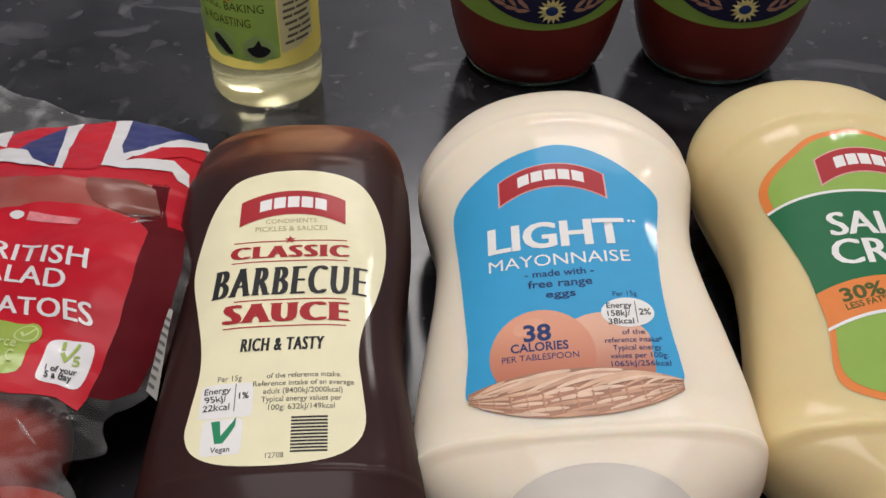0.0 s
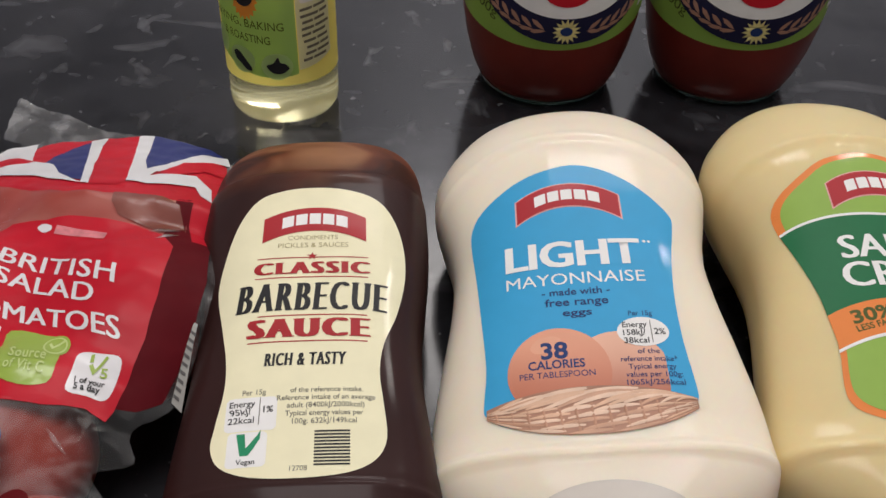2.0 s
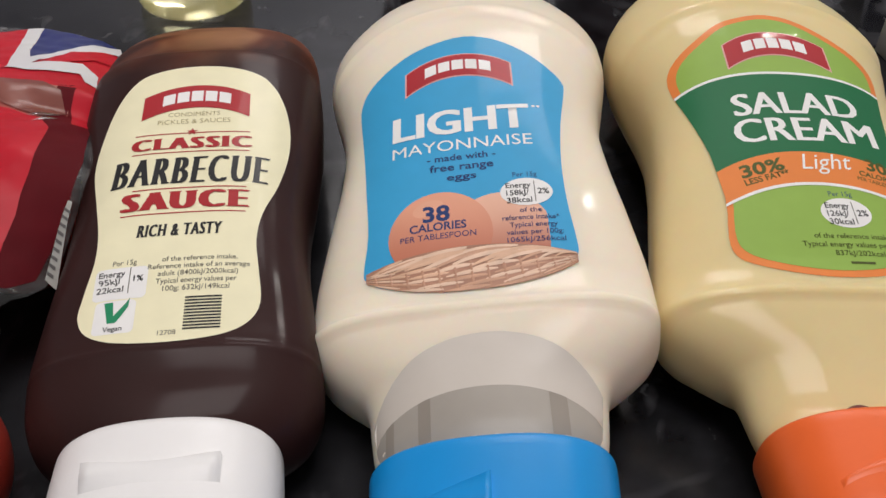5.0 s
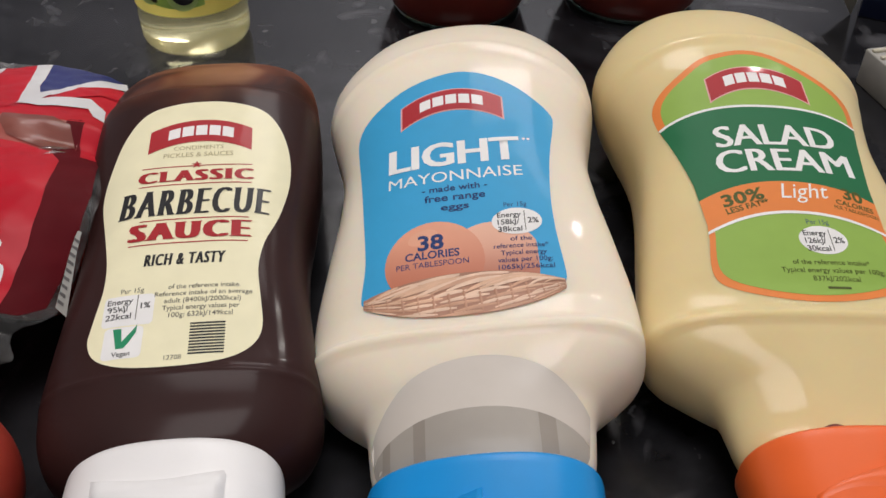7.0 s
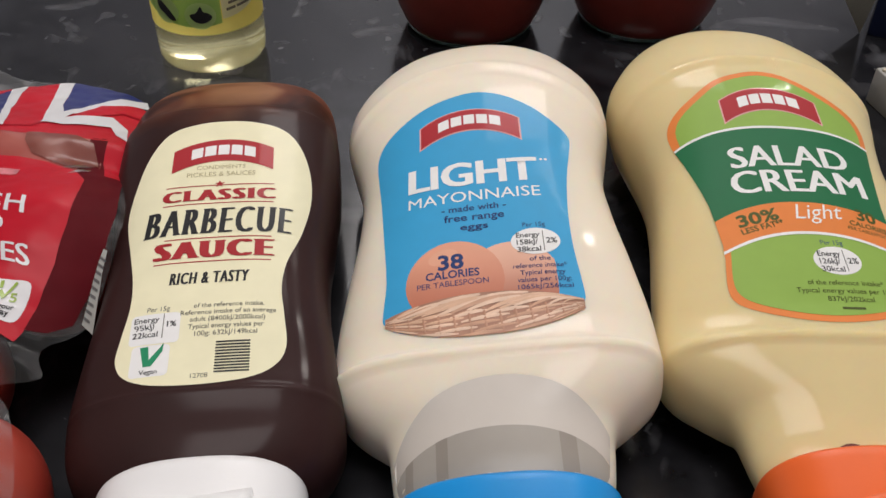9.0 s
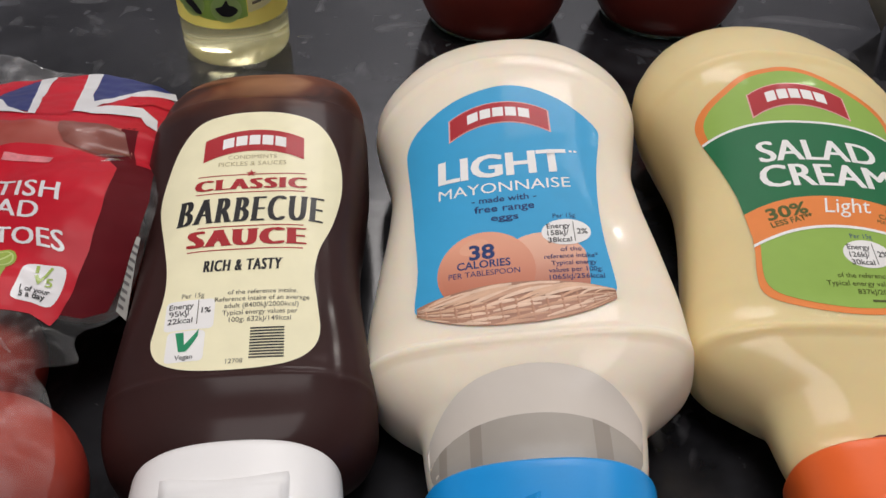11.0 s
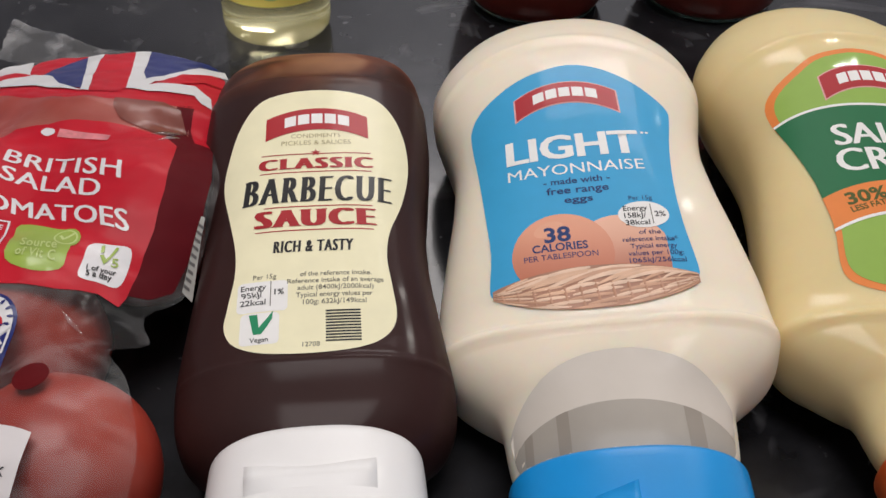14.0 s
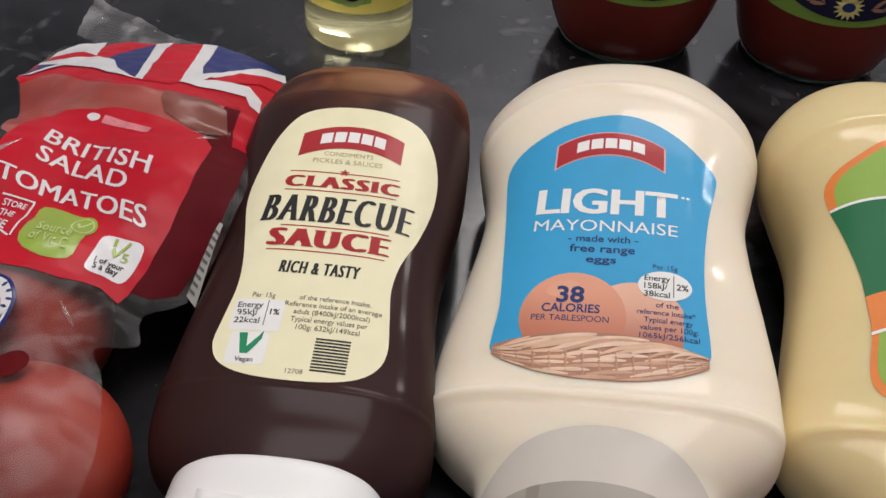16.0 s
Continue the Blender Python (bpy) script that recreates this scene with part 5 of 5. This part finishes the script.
def sauce_jar():
    ob = thing("sauce_jar", 57, 502)
    profile = [(30, 4.0), (34, 2.0), (37, 3.0), (40, 7), (43.6, 16), (47.4, 30), (50, 46), (51, 60), (51, 100), (49, 118), (42, 132), (37, 138)]
    v, f = lathe(profile, 80)
    part_mesh("body", mesh_of("body", v, f, JAR_SAUCE), ob, "glass body full of dark red tomato sauce")
    v, f = lathe([(24, 0.6), (30, 0.2), (35.4, 0.3), (37.4, 1.6), (38, 3.2), (36.5, 3.4), (30, 3.3)], 80)
    part_mesh("glass_foot", mesh_of("glass_foot", v, f, JAR_GLASS), ob)
    v, f = lathe([(38, 138), (39.5, 139.5), (39.5, 153), (38, 155)], 80)
    part_mesh("lid", mesh_of("lid", v, f, JAR_LID), ob)
    surface = round_surface(profile, 0, 0, -95.0)
    low = lambda u: 41.5 + 0.0025 * u * u  # noqa: E731
    label = curved_band(low, lambda u: 112, -66, 70, 0.25, LIGHT_GREEN, ob, surface, "label", 50, 10)
    tagged(label, "bright green label with a navy oval wreath")
    put = dict(parent=label, surface=surface)
    printed("navy_oval", oval(8, 83, 51, 37.5, 60), 0.5, JAR_NAVY, label, surface, 5.0)
    printed("white_oval", oval(8, 86, 40, 25.5, 60), 0.75, CREAM_WHITE, label, surface, 5.0)
    printed("red_fruit", oval(8, 76, 13, 9), 0.95, PRINT_RED, label, surface, 4.0)
    printed("flower", star(9, 53.2, 7.6, 15, 0.62), 0.8, YELLOW_PRINT, label, surface, 4.0)
    printed("flower_heart", oval(9, 53.2, 3.2, 2.6, 16), 0.95, INK_NAVY, label, surface, 4.0)
    for side in (-1, 1):
        for k in range(6):
            cx, cy = 9 + side * (15 + 6.0 * k), 54.2 + 0.35 * k + 0.48 * k * k
            printed("wreath_leaf", leaf(cx, cy + 2.4, 4.4, 1.25, side * (40 + 6 * k)), 0.8, TAN, label, surface, 4.0)
            printed("wreath_leaf", leaf(cx, cy - 1.6, 4.2, 1.15, side * (-8 + 9 * k)), 0.8, TAN, label, surface, 4.0)
    lettering("500g", (-47, 61), (-30, 54.5), (-45.5, 66.5), 0.5, OLIVE_INK, **put)
    printed("white_mark", [(56, 58), (66, 62), (68, 78), (59, 78)], 0.5, CREAM_WHITE, label, surface, 4.0)
    return tagged(ob, "standing glass jar of dark red tomato sauce with green label", "sauce jar", "standing sauce jars")


jar = sauce_jar()
copy_thing(jar, Matrix.Translation((163 * U, 510 * U, 0)) @ Matrix.Rotation(radians(-5), 4, "Z"))


def carton(name, mat, sx, sy, sz, x, y, turn, label):
    ob = thing(name, x, y, 0, turn)
    part("body", box_bm(sx * U, sy * U, sz * U, 0, 0, sz / 2 * U, bevel=0.0008), mat, ob)
    return tagged(ob, label, "carton")


navy = thing("navy_carton", 293, 487, 0, -26.7)
part("body", box_bm(92 * U, 60 * U, 170 * U, 50 * U, 31 * U, 85 * U, bevel=0.0008), NAVY_CARD, navy)
bm = bmesh.new()
ends = [[bm.verts.new((x * U, y * U, z * U)) for x, z in ((0, 0.3), (3.6, 30), (3.6, 92), (-66, 92))] for y in (0, 3)]
bm.faces.new(ends[0])
bm.faces.new(ends[1][::-1])
for k in range(4):
    bm.faces.new((ends[0][k], ends[1][k], ends[1][(k + 1) % 4], ends[0][(k + 1) % 4]))
part("gusset", bm, IVORY_CARD, navy, "ivory printed gusset")
for k in range(3):
    part("printed_bar", box_bm(3 * U, 0.6 * U, 12 * U, (-10 - 9 * k) * U, -0.5 * U, (42 + 14 * k) * U, turn=0), OLIVE_INK, navy)
tagged(navy, "dark navy cardboard carton with an ivory gusset, standing upright", "carton")
ribbed = carton("ribbed_carton", GREY_CARD, 60, 54, 20, 304, 390, 12, "small flat grey ribbed cardboard carton on the worktop")
for k in range(7):
    part("rib", box_bm(58 * U, 2.4 * U, 1.6 * U, 0, (-22 + 7.4 * k) * U, 20.6 * U, bevel=0.0004), IVORY_CARD, ribbed)


def assumed_ceiling_lamp(x, y):
    ob = new("assumed_ceiling_lamp")
    ob.location = (x, y, 2.41)
    part("base", box_bm(1.24, 1.24, 0.04, 0, 0, -0.02, bevel=0.006), CUPBOARD, ob)
    return tagged(ob, "square flat white ceiling lamp, assumed, out of view", "ceiling lamp")


for x, y, watts in LAMPS:
    assumed_ceiling_lamp(x, y)


def spot_lamp(x, y):
    ob = new("spot_lamp")
    ob.location = (x, y, 2.41)
    v, f = lathe([(50, -60), (58, -150), (62, -152), (62, 0)], 24)
    part_mesh("housing", mesh_of("housing", [(p[0], p[1], p[2]) for p in v], f, CUPBOARD), ob)
    return tagged(ob, "small round white ceiling spot lamp", "spot lamp", "ceiling spots")


for k in range(3):
    spot_lamp(1.42 + 0.16 * k, 2.35 + 0.12 * k)
